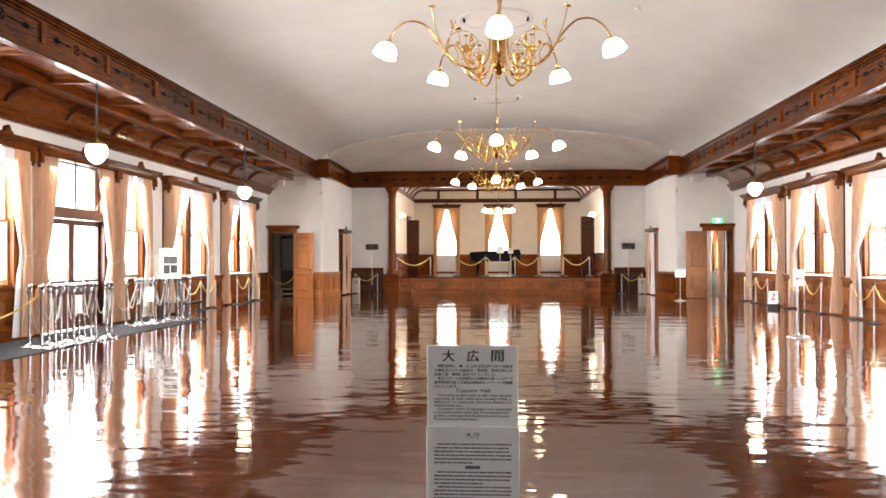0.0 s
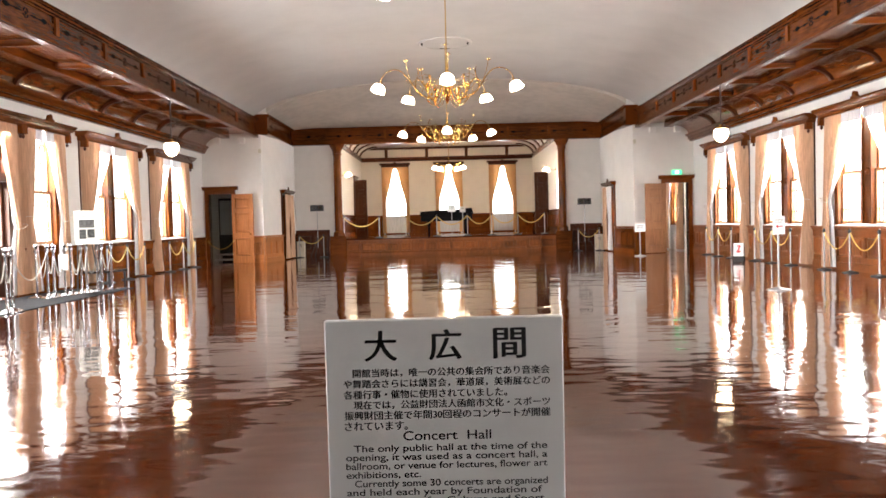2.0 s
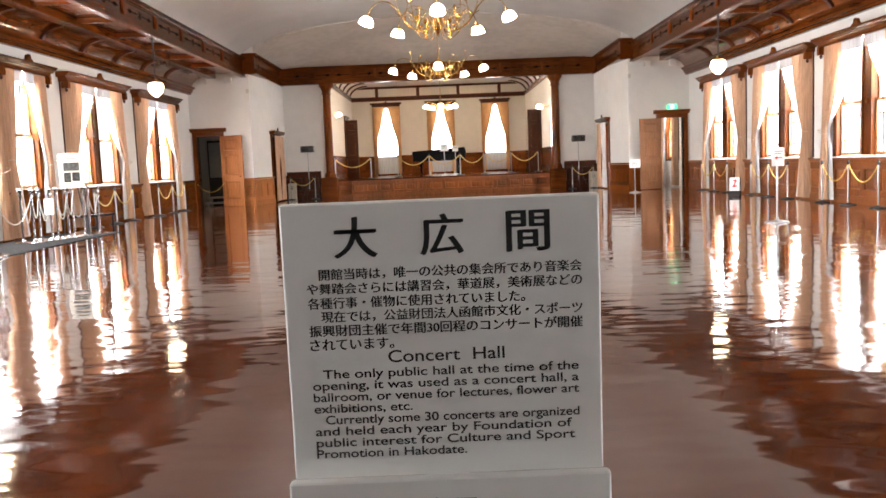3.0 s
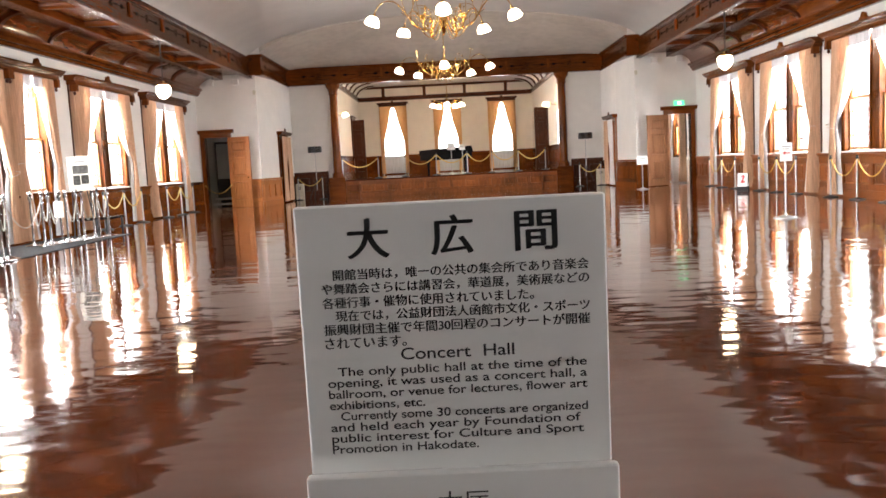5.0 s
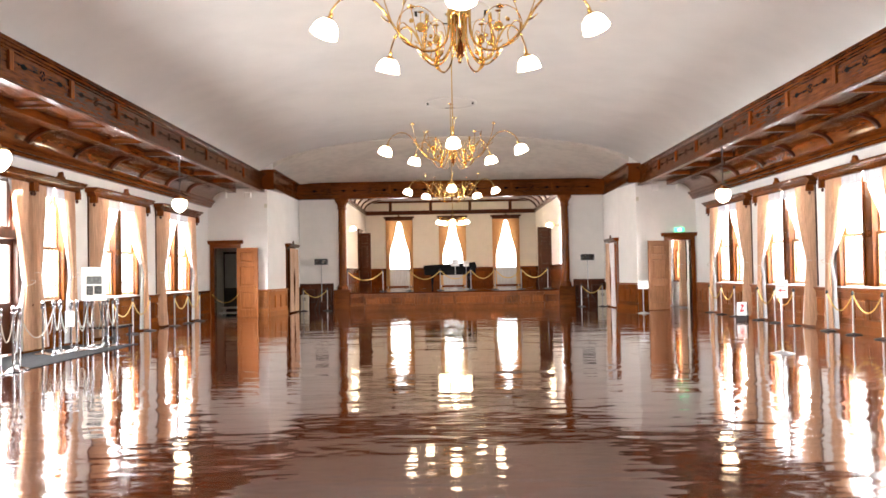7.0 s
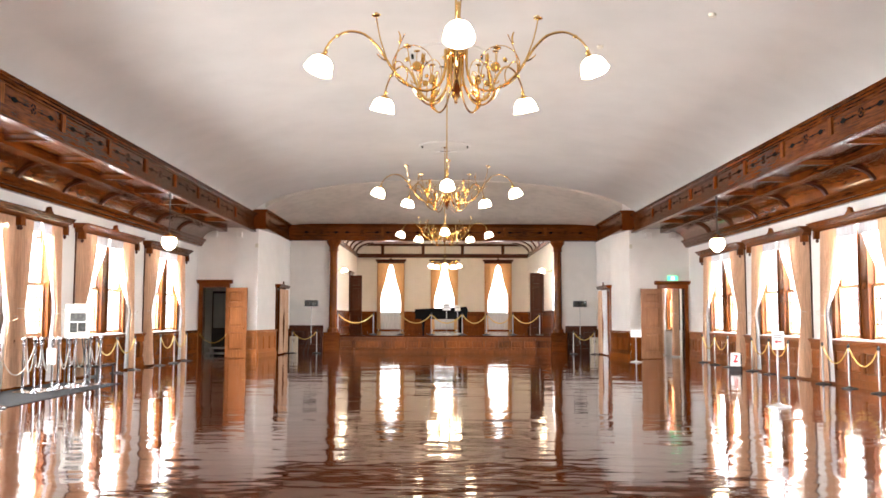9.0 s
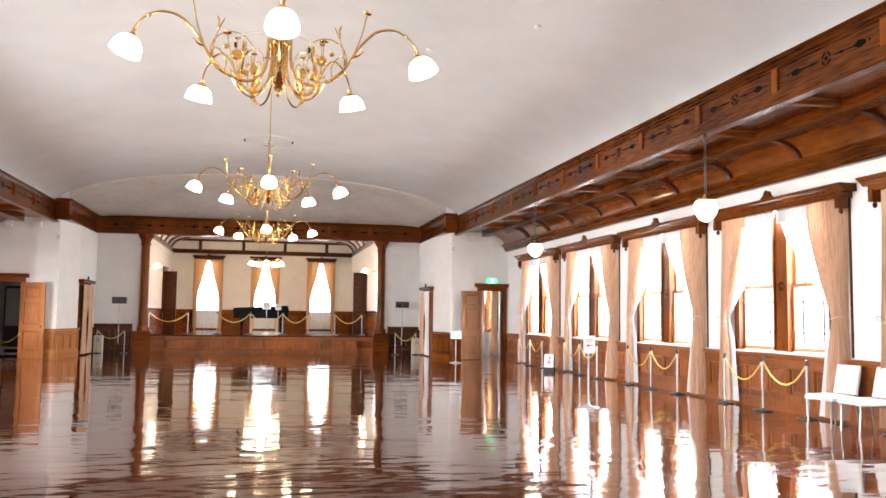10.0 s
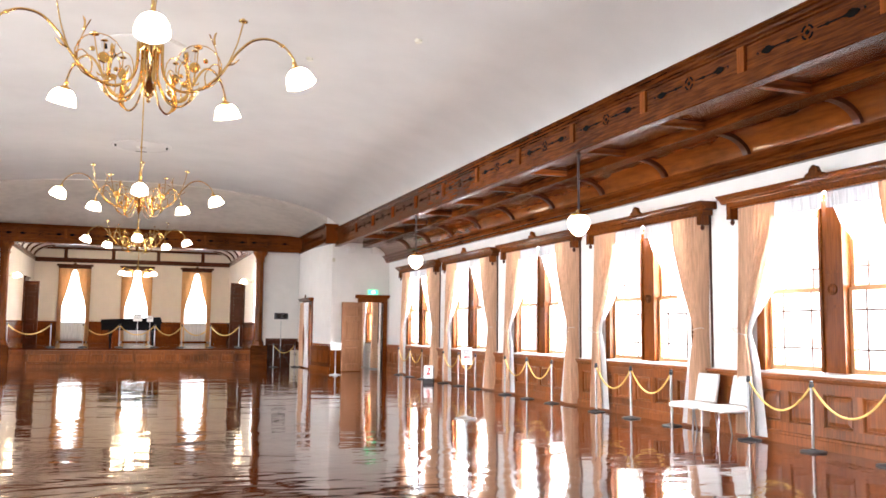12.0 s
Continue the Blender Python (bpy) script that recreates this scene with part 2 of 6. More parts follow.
def floor_material(name, uneven):
    m = bpy.data.materials.new(name)
    m.use_nodes = True
    t = m.node_tree
    p = t.nodes["Principled BSDF"]
    p.inputs["Roughness"].default_value = 0.10
    p.inputs["Coat Weight"].default_value = 0.6
    p.inputs["Coat Roughness"].default_value = 0.03
    p.inputs["Coat IOR"].default_value = 1.5
    p.inputs["IOR"].default_value = 1.46
    co = t.nodes.new("ShaderNodeTexCoord")

    def noise_at(stretch, scale, detail):
        mp, n = t.nodes.new("ShaderNodeMapping"), t.nodes.new("ShaderNodeTexNoise")
        mp.inputs["Scale"].default_value = stretch
        n.inputs["Scale"].default_value, n.inputs["Detail"].default_value = scale, detail
        t.links.new(co.outputs["Object"], mp.inputs[0])
        t.links.new(mp.outputs[0], n.inputs["Vector"])
        return n

    grain, broad = noise_at((0.35, 9, 1), 3.0, 5.0), noise_at((1, 1, 1), 0.5, 4.0)
    add = t.nodes.new("ShaderNodeMath")
    add.operation = "ADD"
    t.links.new(grain.outputs["Fac"], add.inputs[0])
    t.links.new(broad.outputs["Fac"], add.inputs[1])
    ramp = t.nodes.new("ShaderNodeValToRGB")
    e = ramp.color_ramp.elements
    e[0].position, e[1].position = 0.35, 0.7
    e[0].color, e[1].color = (0.054, 0.0120, 0.0042, 1), (0.096, 0.0230, 0.0082, 1)
    half = t.nodes.new("ShaderNodeMath")
    half.operation, half.inputs[1].default_value = "MULTIPLY", 0.5
    t.links.new(add.outputs[0], half.inputs[0])
    t.links.new(half.outputs[0], ramp.inputs[0])
    t.links.new(ramp.outputs[0], p.inputs["Base Color"])
    # worn patches in the varnish
    rr = t.nodes.new("ShaderNodeMapRange")
    rr.inputs["From Min"].default_value, rr.inputs["From Max"].default_value = 0.3, 0.75
    rr.inputs["To Min"].default_value, rr.inputs["To Max"].default_value = 0.05, 0.11
    t.links.new(broad.outputs["Fac"], rr.inputs["Value"])
    t.links.new(rr.outputs[0], p.inputs["Roughness"])
    # boards that lie unevenly
    w1, w2 = noise_at((0.5, 0.95, 1), 1.0, 1.6), noise_at((0.9, 1.7, 1), 2.6, 1.2)
    b1, b2 = t.nodes.new("ShaderNodeBump"), t.nodes.new("ShaderNodeBump")
    b1.inputs["Strength"].default_value = b2.inputs["Strength"].default_value = 1.0
    b1.inputs["Distance"].default_value, b2.inputs["Distance"].default_value = 0.015 * uneven, 0.0042 * uneven
    t.links.new(w1.outputs["Fac"], b1.inputs["Height"])
    t.links.new(w2.outputs["Fac"], b2.inputs["Height"])
    t.links.new(b1.outputs[0], b2.inputs["Normal"])
    t.links.new(b2.outputs[0], p.inputs["Normal"])
    t.links.new(b2.outputs[0], p.inputs["Coat Normal"])
    return m


M_GLASS, M_SHEER = glass(), sheer()
M_FLOOR, M_STAGE_FLOOR = floor_material("polished_floor_boards", 1.0), floor_material("polished_stage_boards", 0.35)
M_CURTAIN = cloth("apricot_curtain_cloth", (0.66, 0.415, 0.27), (0.72, 0.42, 0.25), 0.035)
# apricot cloth again, with the stage's warm glow put into its colours
M_STAGE_CURTAIN = cloth("warm_lit_stage_cloth", (0.62, 0.36, 0.17), (0.85, 0.46, 0.19), 0.24)
M_COTTON = cloth("white_cotton", (0.80, 0.77, 0.76), (0.8, 0.76, 0.74), 0.1)
M_NET = cloth("grey_white_net", (0.60, 0.59, 0.60), (0.6, 0.59, 0.6), 0.05)


# ---- mesh helpers ----
def bx(bm, x0, x1, y0, y1, z0, z1):
    v = [bm.verts.new((x, y, z)) for z in (z0, z1) for y in (y0, y1) for x in (x0, x1)]
    for f in ((0, 2, 3, 1), (4, 5, 7, 6), (0, 1, 5, 4), (2, 6, 7, 3), (0, 4, 6, 2), (1, 3, 7, 5)):
        bm.faces.new([v[i] for i in f])


def bevelled(bm, x0, x1, y0, y1, z0, z1, r):
    """A box with its upright and top edges taken off."""
    rings = []
    for z, i in ((z0, 0), (z1 - r, 0), (z1, r)):
        rings.append([bm.verts.new(c) for c in (
            (x0 + r + i, y0 + i, z), (x1 - r - i, y0 + i, z), (x1 - i, y0 + r + i, z), (x1 - i, y1 - r - i, z),
            (x1 - r - i, y1 - i, z), (x0 + r + i, y1 - i, z), (x0 + i, y1 - r - i, z), (x0 + i, y0 + r + i, z))])
    for a, b in zip(rings, rings[1:]):
        for k in range(8):
            bm.faces.new((a[k], a[(k + 1) % 8], b[(k + 1) % 8], b[k]))
    bm.faces.new(rings[0][::-1])
    bm.faces.new(rings[-1])


def extrude(bm, poly, axis, a, b):
    """A closed outline swept straight along x, y or z from a to b."""
    put = {"y": lambda p, s: (p[0], s, p[1]), "x": lambda p, s: (s, p[0], p[1]), "z": lambda p, s: (p[0], p[1], s)}[axis]
    lo, hi = [bm.verts.new(put(p, a)) for p in poly], [bm.verts.new(put(p, b)) for p in poly]
    n = len(poly)
    for k in range(n):
        bm.faces.new((lo[k], lo[(k + 1) % n], hi[(k + 1) % n], hi[k]))
    bm.faces.new(lo[::-1])
    bm.faces.new(hi)


def lathe(bm, profile, n=16, at=(0, 0, 0), scallop=0.0):
    rings = []
    for i, (r, z) in enumerate(profile):
        ring = []
        for k in range(n):
            a = 2 * math.pi * k / n
            q = r * (1 + scallop * (i / len(profile)) ** 3 * math.cos(6 * a))
            ring.append(bm.verts.new((at[0] + q * math.cos(a), at[1] + q * math.sin(a), at[2] + z)))
        rings.append(ring)
    for a, b in zip(rings, rings[1:]):
        for k in range(n):
            bm.faces.new((a[k], a[(k + 1) % n], b[(k + 1) % n], b[k]))
    bm.faces.new(rings[0][::-1])
    bm.faces.new(rings[-1])


def tube(bm, pts, r, n=8, r_end=None):
    pts = [Vector(p) for p in pts]
    rings, up = [], Vector((0.13, 0.31, 0.94)).normalized()
    for i, p in enumerate(pts):
        d = (pts[min(i + 1, len(pts) - 1)] - pts[max(i - 1, 0)]).normalized()
        s = d.cross(up)
        s = (s if s.length > 1e-3 else d.cross(Vector((1, 0, 0)))).normalized()
        u = s.cross(d)
        q = r if r_end is None else r + (r_end - r) * i / (len(pts) - 1)
        rings.append([bm.verts.new(p + q * (math.cos(2 * math.pi * k / n) * s + math.sin(2 * math.pi * k / n) * u)) for k in range(n)])
    for a, b in zip(rings, rings[1:]):
        for k in range(n):
            bm.faces.new((a[k], a[(k + 1) % n], b[(k + 1) % n], b[k]))
    bm.faces.new(rings[0][::-1])
    bm.faces.new(rings[-1])


def smooth_path(pts, steps=6):
    """A rounded line through the points."""
    p = [Vector(q) for q in pts]
    p = [2 * p[0] - p[1]] + p + [2 * p[-1] - p[-2]]
    out = []
    for i in range(1, len(p) - 2):
        for k in range(steps):
            t = k / steps
            a, b, c, d = p[i - 1:i + 3]
            out.append(0.5 * ((2 * b) + (c - a) * t + (2 * a - 5 * b + 4 * c - d) * t * t + (3 * b - a - 3 * c + d) * t ** 3))
    return out + [p[-2]]


def mesh(name, bm, material, soft=False):
    bmesh.ops.recalc_face_normals(bm, faces=bm.faces)
    me = bpy.data.meshes.new(name)
    bm.to_mesh(me)
    bm.free()
    me.materials.append(material)
    if soft:
        me.polygons.foreach_set("use_smooth", [True] * len(me.polygons))
        me.set_sharp_from_angle(angle=radians(38))
    return me


def part(name, bm, material, parent=None, label="", soft=False):
    ob = new(name, mesh(name, bm, material, soft))
    if parent:
        ob.parent = parent
    return tagged(ob, label)


def more(ob, name, at=None):
    """Another part on the same mesh, under the same parent."""
    o = new(name, ob.data)
    o.parent = ob.parent
    if at is not None:
        o.matrix_basis = at
    return o


def thing(name, m, label, category, group="", kind=""):
    ob = new(name)
    ob.empty_display_size = 0.2
    ob.matrix_basis = m
    return tagged(ob, label, category, group, kind)


def setting(name, bm, material, label="", soft=False):
    ob = part(name, bm, material, None, label, soft)
    return tagged(ob, kind="structure")


def wall_boxes(bm, axis, a0, a1, u0, u1, z0, z1, holes):
    """A wall from u0 to u1 along axis, a0 to a1 thick, with holes (u, u, z, z) through it."""
    def one(p, q, r, s):
        if q - p > 1e-4 and s - r > 1e-4:
            bx(bm, *((a0, a1, p, q) if axis == "y" else (p, q, a0, a1)), r, s)
    at = u0
    for p, q, r, s in sorted(holes):
        one(at, p, z0, z1)
        one(p, q, z0, r)
        one(p, q, s, z1)
        at = q
    one(at, u1, z0, z1)


# ---- the large structure ----
bm = bmesh.new()
bx(bm, -WX - 0.3, WX + 0.3, Y0 - 0.3, YS + 0.3, -0.3, 0.0)
setting("floor", bm, M_FLOOR, "dark red-brown floor boards under thick glossy varnish")

PAIR_Z, NARROW_Z = (0.95, 3.33), (0.95, 3.33)
bm = bmesh.new()
wall_boxes(bm, "y", WX, WX + 0.3, Y0 - 0.3, YB + 5.0, 0.0, 4.6, [(c - 1.27, c + 1.27, *PAIR_Z) for c in EAST] + [(SIDE_ROOM - 0.6, SIDE_ROOM + 0.6, *NARROW_Z)])
setting("wall_east", bm, M_PLASTER, "white plastered wall with tall paired windows")
bm = bmesh.new()
wall_boxes(bm, "y", -WX - 0.3, -WX, Y0 - 0.3, YB + 5.0, 0.0, 4.6,
           [(c - 1.27, c + 1.27, *PAIR_Z) for c in WEST_PAIR] + [(c - 0.6, c + 0.6, *NARROW_Z) for c in WEST_NARROW]
           + [(WEST_DOOR - 1.25, WEST_DOOR + 1.25, 0.0, 3.33)])
setting("wall_west", bm, M_PLASTER, "white plastered wall with windows and a balcony door")
bm = bmesh.new()
# unseen end wall; its grey only weakens the bounce onto the sign
bx(bm, -WX - 0.3, WX + 0.3, Y0 - 0.3, Y0, 0, 6.4)
setting("wall_south", bm, M_GREYWALL, "plain unseen closing wall, greyed to cut light on the sign")

DOOR_H = 2.38
for side, name in ((-1, "wall_block_west"), (1, "wall_block_east")):
    bm = bmesh.new()
    o0, o1 = sorted((side * 7.42, side * 8.2))
    x0, x1 = sorted((side * (BX + RB), side * WX))
    extrude(bm, [(side * (BX + RB), YB), (side * BX, YB + RY), (side * (BX + 0.25), YB + RY), (side * (BX + RB + 0.2), YB + 0.249)], "z", 0, 4.5)
    wall_boxes(bm, "x", YB, YB + 0.25, x0, x1, 0, 4.5, [(o0, o1, 0.0, DOOR_H)])
    setting(name, bm, M_PLASTER, "white plastered end block with a splayed corner and a doorway")
    bm = bmesh.new()
    a0, a1 = sorted((side * BX, side * (BX + 0.25)))
    wall_boxes(bm, "y", a0, a1, YB + RY, YS + 0.25, 0, 4.5, [(32.2, 33.7, 0.0, 2.35)])
    setting(name + "_return", bm, M_PLASTER, "white plastered side of the end block with a doorway")
    bm = bmesh.new()
    x0, x1 = sorted((side * 4.55, side * BX))
    bx(bm, x0, x1, YS, YS + 0.25, 0, 4.5)
    setting("wall_beside_stage", bm, M_PLASTER, "narrow white plastered wall beside the stage")
    # wall above the cornice where the vault narrows
    bm = bmesh.new()
    a0, a1 = sorted((side * (ENT + 0.06), side * (WX + 0.3)))
    bx(bm, a0, a1, YB, YB + 0.25, 4.6, 6.5)
    setting("wall_over_block", bm, M_PLASTER, "white plaster above the end block")
    bm = bmesh.new()
    a0, a1 = sorted((side * 6.72, side * 6.85))
    bx(bm, a0, a1, Y0, YB - 0.01, EZ1 - 0.2, 6.5)
    setting("wall_attic", bm, M_PLASTER, "plain wall above the aisle")
    bm = bmesh.new()
    x0, x1 = sorted((side * (BX + 0.25), side * WX))
    bx(bm, x0, x1, YS + 0.3, YS + 0.5, 0, 4.4)
    bx(bm, x0, x1, YB + 0.3, YS + 0.5, 4.35, 4.5)
    setting("wall_side_room", bm, M_GREYWALL, "grey painted wall of the room beyond the door")

# vault
bm = bmesh.new()
NX, ys = 40, [Y0 - 0.2 + (YB - Y0 + 0.2) * k / 24 for k in range(25)]


def vault(x, a):
    return EZ1 - 0.02 + 1.22 * max(0.0, 1 - abs(x / a) ** 2.3) ** 0.55


def skin(bm, rows):
    grid = [[bm.verts.new(p) for p in row] for row in rows]
    for a, b in zip(grid, grid[1:]):
        for k in range(len(a) - 1):
            bm.faces.new((a[k], a[k + 1], b[k + 1], b[k]))


xs = [math.sin(math.pi / 2 * (2 * k / NX - 1)) for k in range(NX + 1)]
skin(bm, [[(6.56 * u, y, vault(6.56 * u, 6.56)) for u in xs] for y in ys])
rows = []
for k in range(15):
    s = k / 14
    y = YB + 0.02 + (YS - 0.1 - YB) * s
    drop = 1 - s ** 1.35
    rows.append([(6.3 * u, y, EZ1 + 0.1 + (vault(6.56 * u, 6.56) - 0.015 - EZ1 - 0.1) * drop ** 0.8) for u in xs])
setting("ceiling", bm, M_CEILING, "white plastered shallow vault, its dimmer warm light put into the colour", soft=True)
bm = bmesh.new()
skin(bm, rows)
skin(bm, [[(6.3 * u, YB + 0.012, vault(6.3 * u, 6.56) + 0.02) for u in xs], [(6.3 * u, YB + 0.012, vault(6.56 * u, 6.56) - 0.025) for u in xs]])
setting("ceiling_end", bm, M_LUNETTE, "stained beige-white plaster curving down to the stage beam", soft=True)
bm = bmesh.new()
bx(bm, -WX - 0.3, WX + 0.3, Y0 - 0.3, YS + 0.3, 6.5, 6.6)
setting("roof_deck", bm, M_PLASTER, "plain deck above the vault")

# pale overcast distance beyond the windows
def backdrop(name, bm):
    m = bpy.data.materials.get("bright_overcast") or bpy.data.materials.new("bright_overcast")
    m.use_nodes = True
    p = m.node_tree.nodes["Principled BSDF"]
    p.inputs["Base Color"].default_value = (0.8, 0.8, 0.8, 1)
    p.inputs["Emission Color"].default_value = (1.0, 0.99, 0.97, 1)
    p.inputs["Emission Strength"].default_value = GLOW
    return setting(name, bm, m, "bright overcast distance outside the windows")


GLOW = 2.1
for x in (-13.0, 13.0):
    bm = bmesh.new()
    bx(bm, x - 0.05, x + 0.05, -12, 52, -4, 12)
    backdrop("backdrop", bm)
bm = bmesh.new()
bx(bm, -12, 12, 52.0, 52.1, -4, 12)
backdrop("backdrop", bm)

# ---- entablature, soffit, cove and cornice along both aisles ----
BZ0, BZ1 = 4.38, 5.04     # the entablature over the end blocks and the stage
ribs = [15.46 + DIV * k for k in range(-8, 7)]


def frieze_ornament():
    """A pierced spindle: two flared darts, small lozenges and a ring, along local x."""
    bm = bmesh.new()
    for s in (-1, 1):
        top = [(0.14, 0.006), (0.24, 0.009), (0.27, 0.019), (0.29, 0.019), (0.31, 0.007), (0.47, 0.007), (0.50, 0.017), (0.52, 0.017), (0.55, 0.040),
               (0.60, 0.044), (0.66, 0.024)]
        pts = top + [(0.69, 0.0)] + [(a, -b) for a, b in top[::-1]]
        extrude(bm, [(s * a, b) for a, b in pts], "y", -0.006, 0.006)
        extrude(bm, [(s * (0.745 + a), b) for a, b in ((-0.018, 0), (0, 0.016), (0.018, 0), (0, -0.016))], "y", -0.006, 0.006)
    for k in range(4):
        a0, a1 = math.pi / 2 * k + 0.25, math.pi / 2 * (k + 1) - 0.25
        n = 5
        arc = [(0.085 * math.cos(a0 + (a1 - a0) * i / n), 0.085 * math.sin(a0 + (a1 - a0) * i / n)) for i in range(n + 1)]
        arc += [(0.062 * math.cos(a1 - (a1 - a0) * i / n), 0.062 * math.sin(a1 - (a1 - a0) * i / n)) for i in range(n + 1)]
        extrude(bm, arc, "y", -0.006, 0.006)
    extrude(bm, [(0.028 * math.cos(a), 0.028 * math.sin(a)) for a in [k * math.pi / 4 for k in range(8)]], "y", -0.006, 0.006)
    return mesh("pierced_ornament", bm, M_VENT)


ORNAMENT = frieze_ornament()


def entablature_profile(s, x, z0, z1, back=0.36):
    """The outline in the plane across the beam; s is the side it stands on."""
    h = z1 - z0
    pts = [(back, 0), (-0.012, 0), (-0.02, 0.012), (-0.012, 0.03), (0.0, 0.035), (0.0, 0.165), (0.018, 0.17), (0.018, 0.19), (0.055, 0.205),
           (0.055, h - 0.13), (0.03, h - 0.12), (0.03, h - 0.095), (0.0, h - 0.085), (-0.015, h - 0.055), (-0.05, h - 0.045), (-0.05, h - 0.03),
           (-0.075, h - 0.022), (-0.075, h), (0.36, h)]
    if back < 0.3:
        pts[-1:] = [(0.36, h), (0.36, 0.17), (back, 0.17)]
    return [(s * (x + a), z0 + b) for a, b in pts]


for s, nm in ((-1, "entablature_west"), (1, "entablature_east")):
    bm = bmesh.new()
    extrude(bm, entablature_profile(s, EX, EZ0, EZ1, 0.14), "y", Y0, YB - 0.02)
    ent = setting(nm, bm, M_WOOD_Y, "brown varnished timber entablature with pierced frieze")
    first = None
    for y in ribs:
        if first is None:
            bm = bmesh.new()
            x0, x1 = sorted((s * (EX + 0.02), s * (EX + 0.06)))
            bx(bm, x0, x1, -0.06, 0.06, EZ0 + 0.195, EZ1 - 0.125)
            first = part("frieze_stile", bm, M_WOOD_Z, ent)
            first.location.y = y
        else:
            more(first, "frieze_stile", Matrix.Translation((0, y, 0)))
        o = new("pierced_ornament", ORNAMENT)
        o.parent = ent
        o.matrix_basis = Matrix.Translation((s * (EX + 0.054), y + DIV / 2, (EZ0 + EZ1) / 2 + 0.035)) @ pose(0, 0, 0, 0, 0, 90)
    # soffit boards and ribs
    bm = bmesh.new()
    x0, x1 = sorted((s * (EX + 0.145), s * 7.72))
    bx(bm, x0, x1, Y0, YB, 4.43, 4.50)
    sof = setting("soffit_" + ("west" if s < 0 else "east"), bm, M_WOOD_Y, "orange-brown boarded soffit with cross ribs")
    bm = bmesh.new()
    for a, b, z in ((EX + 0.145, EX + 0.2, 4.36), (7.42, 7.70, 4.28)):
        x0, x1 = sorted((s * a, s * b))
        bx(bm, x0, x1, Y0, YB - 0.01, z, 4.429)
    part("soffit_rail", bm, M_WOOD_Y, sof)
    first = None
    for y in ribs:
        if first is None:
            bm = bmesh.new()
            x0, x1 = sorted((s * (EX + 0.2), s * 7.42))
            extrude(bm, [(-0.07, 4.427), (-0.05, 4.38), (-0.05, 4.33), (0.05, 4.33), (0.05, 4.38), (0.07, 4.427)], "x", x0, x1)
            first = part("soffit_rib", bm, M_WOOD_X, sof)
            first.location.y = y
        else:
            more(first, "soffit_rib", Matrix.Translation((0, y, 0)))
    # cove
    n = 10
    arc = [(7.68 + 0.56 * math.sin(a), 4.0 + 0.35 * math.cos(a)) for a in [math.pi / 2 * k / n for k in range(n + 1)]]
    out = [(7.68 + 0.62 * math.sin(a), 4.0 + 0.41 * math.cos(a)) for a in [math.pi / 2 * k / n for k in range(n + 1)]]
    bm = bmesh.new()
    extrude(bm, [(s * a, b) for a, b in arc + out[::-1]], "y", Y0, YB)
    cove = setting("cove_" + ("west" if s < 0 else "east"), bm, M_COVE, "glossy orange-brown curved timber cove", soft=True)
    first = None
    inn = [(7.68 + 0.50 * math.sin(a), 4.0 + 0.29 * math.cos(a)) for a in [math.pi / 2 * k / n for k in range(n + 1)]]
    for y in ribs:
        if first is None:
            bm = bmesh.new()
            extrude(bm, [(s * a, b) for a, b in inn + arc[::-1]], "y", -0.055, 0.055)
            first = part("cove_rib", bm, M_WOOD_DARK, cove)
            first.location.y = y
        else:
            more(first, "cove_rib", Matrix.Translation((0, y, 0)))
    # cornice on the wall
    bm = bmesh.new()
    prof = [(8.4, 3.78), (8.30, 3.78), (8.27, 3.80), (8.27, 3.84), (8.22, 3.86), (8.22, 3.92), (8.17, 3.95), (8.14, 3.98), (8.14, 4.02), (8.4, 4.02)]
    extrude(bm, [(s * a, b) for a, b in prof], "y", Y0, YB)
    setting("cornice_" + ("west" if s < 0 else "east"), bm, M_WOOD_Y, "brown varnished wall cornice")
    # plaster corbels on the end block
    for xc in (7.0, 7.85):
        bm = bmesh.new()
        bevelled(bm, s * xc - 0.11, s * xc + 0.11, YB - 0.12, YB + 0.02, 4.10, 4.28, 0.015)
        setting("corbel", bm, M_PLASTER, "small white plaster corbel")

# entablature round the end blocks and over the stage
for s in (-1, 1):
    bm = bmesh.new()
    extrude(bm, entablature_profile(s, ENT, BZ0, BZ1), "y", YB - 0.14, YS - 0.1)
    x0, x1 = sorted((s * ENT, s * 6.81))
    bx(bm, x0, x1, YB - 0.16, YB + 0.1, BZ0, BZ1 - 0.003)
    x0, x1 = sorted((s * (ENT - 0.065), s * 6.83))
    bx(bm, x0, x1, YB - 0.22, YB + 0.1, BZ1 - 0.06, BZ1 + 0.004)
    e = setting("entablature_block", bm, M_WOOD_Y, "brown varnished timber entablature over the end block")
    for k in range(3):
        o = new("pierced_ornament", ORNAMENT)
        o.parent = e
        o.matrix_basis = Matrix.Translation((s * (ENT + 0.053), YB + 0.8 + 1.55 * k, (BZ0 + BZ1) / 2)) @ pose(0, 0, 0, 0, 0, 90)
bm = bmesh.new()
prof = [(-a, b) for a, b in entablature_profile(1, 0, BZ0 + 0.03, BZ1 + 0.03)]
extrude(bm, [(YS - 0.28 + (-a), b) for a, b in prof], "x", -ENT - 0.1, ENT + 0.1)
beam = setting("stage_beam", bm, M_WOOD_X, "brown varnished beam with pierced frieze over the stage")
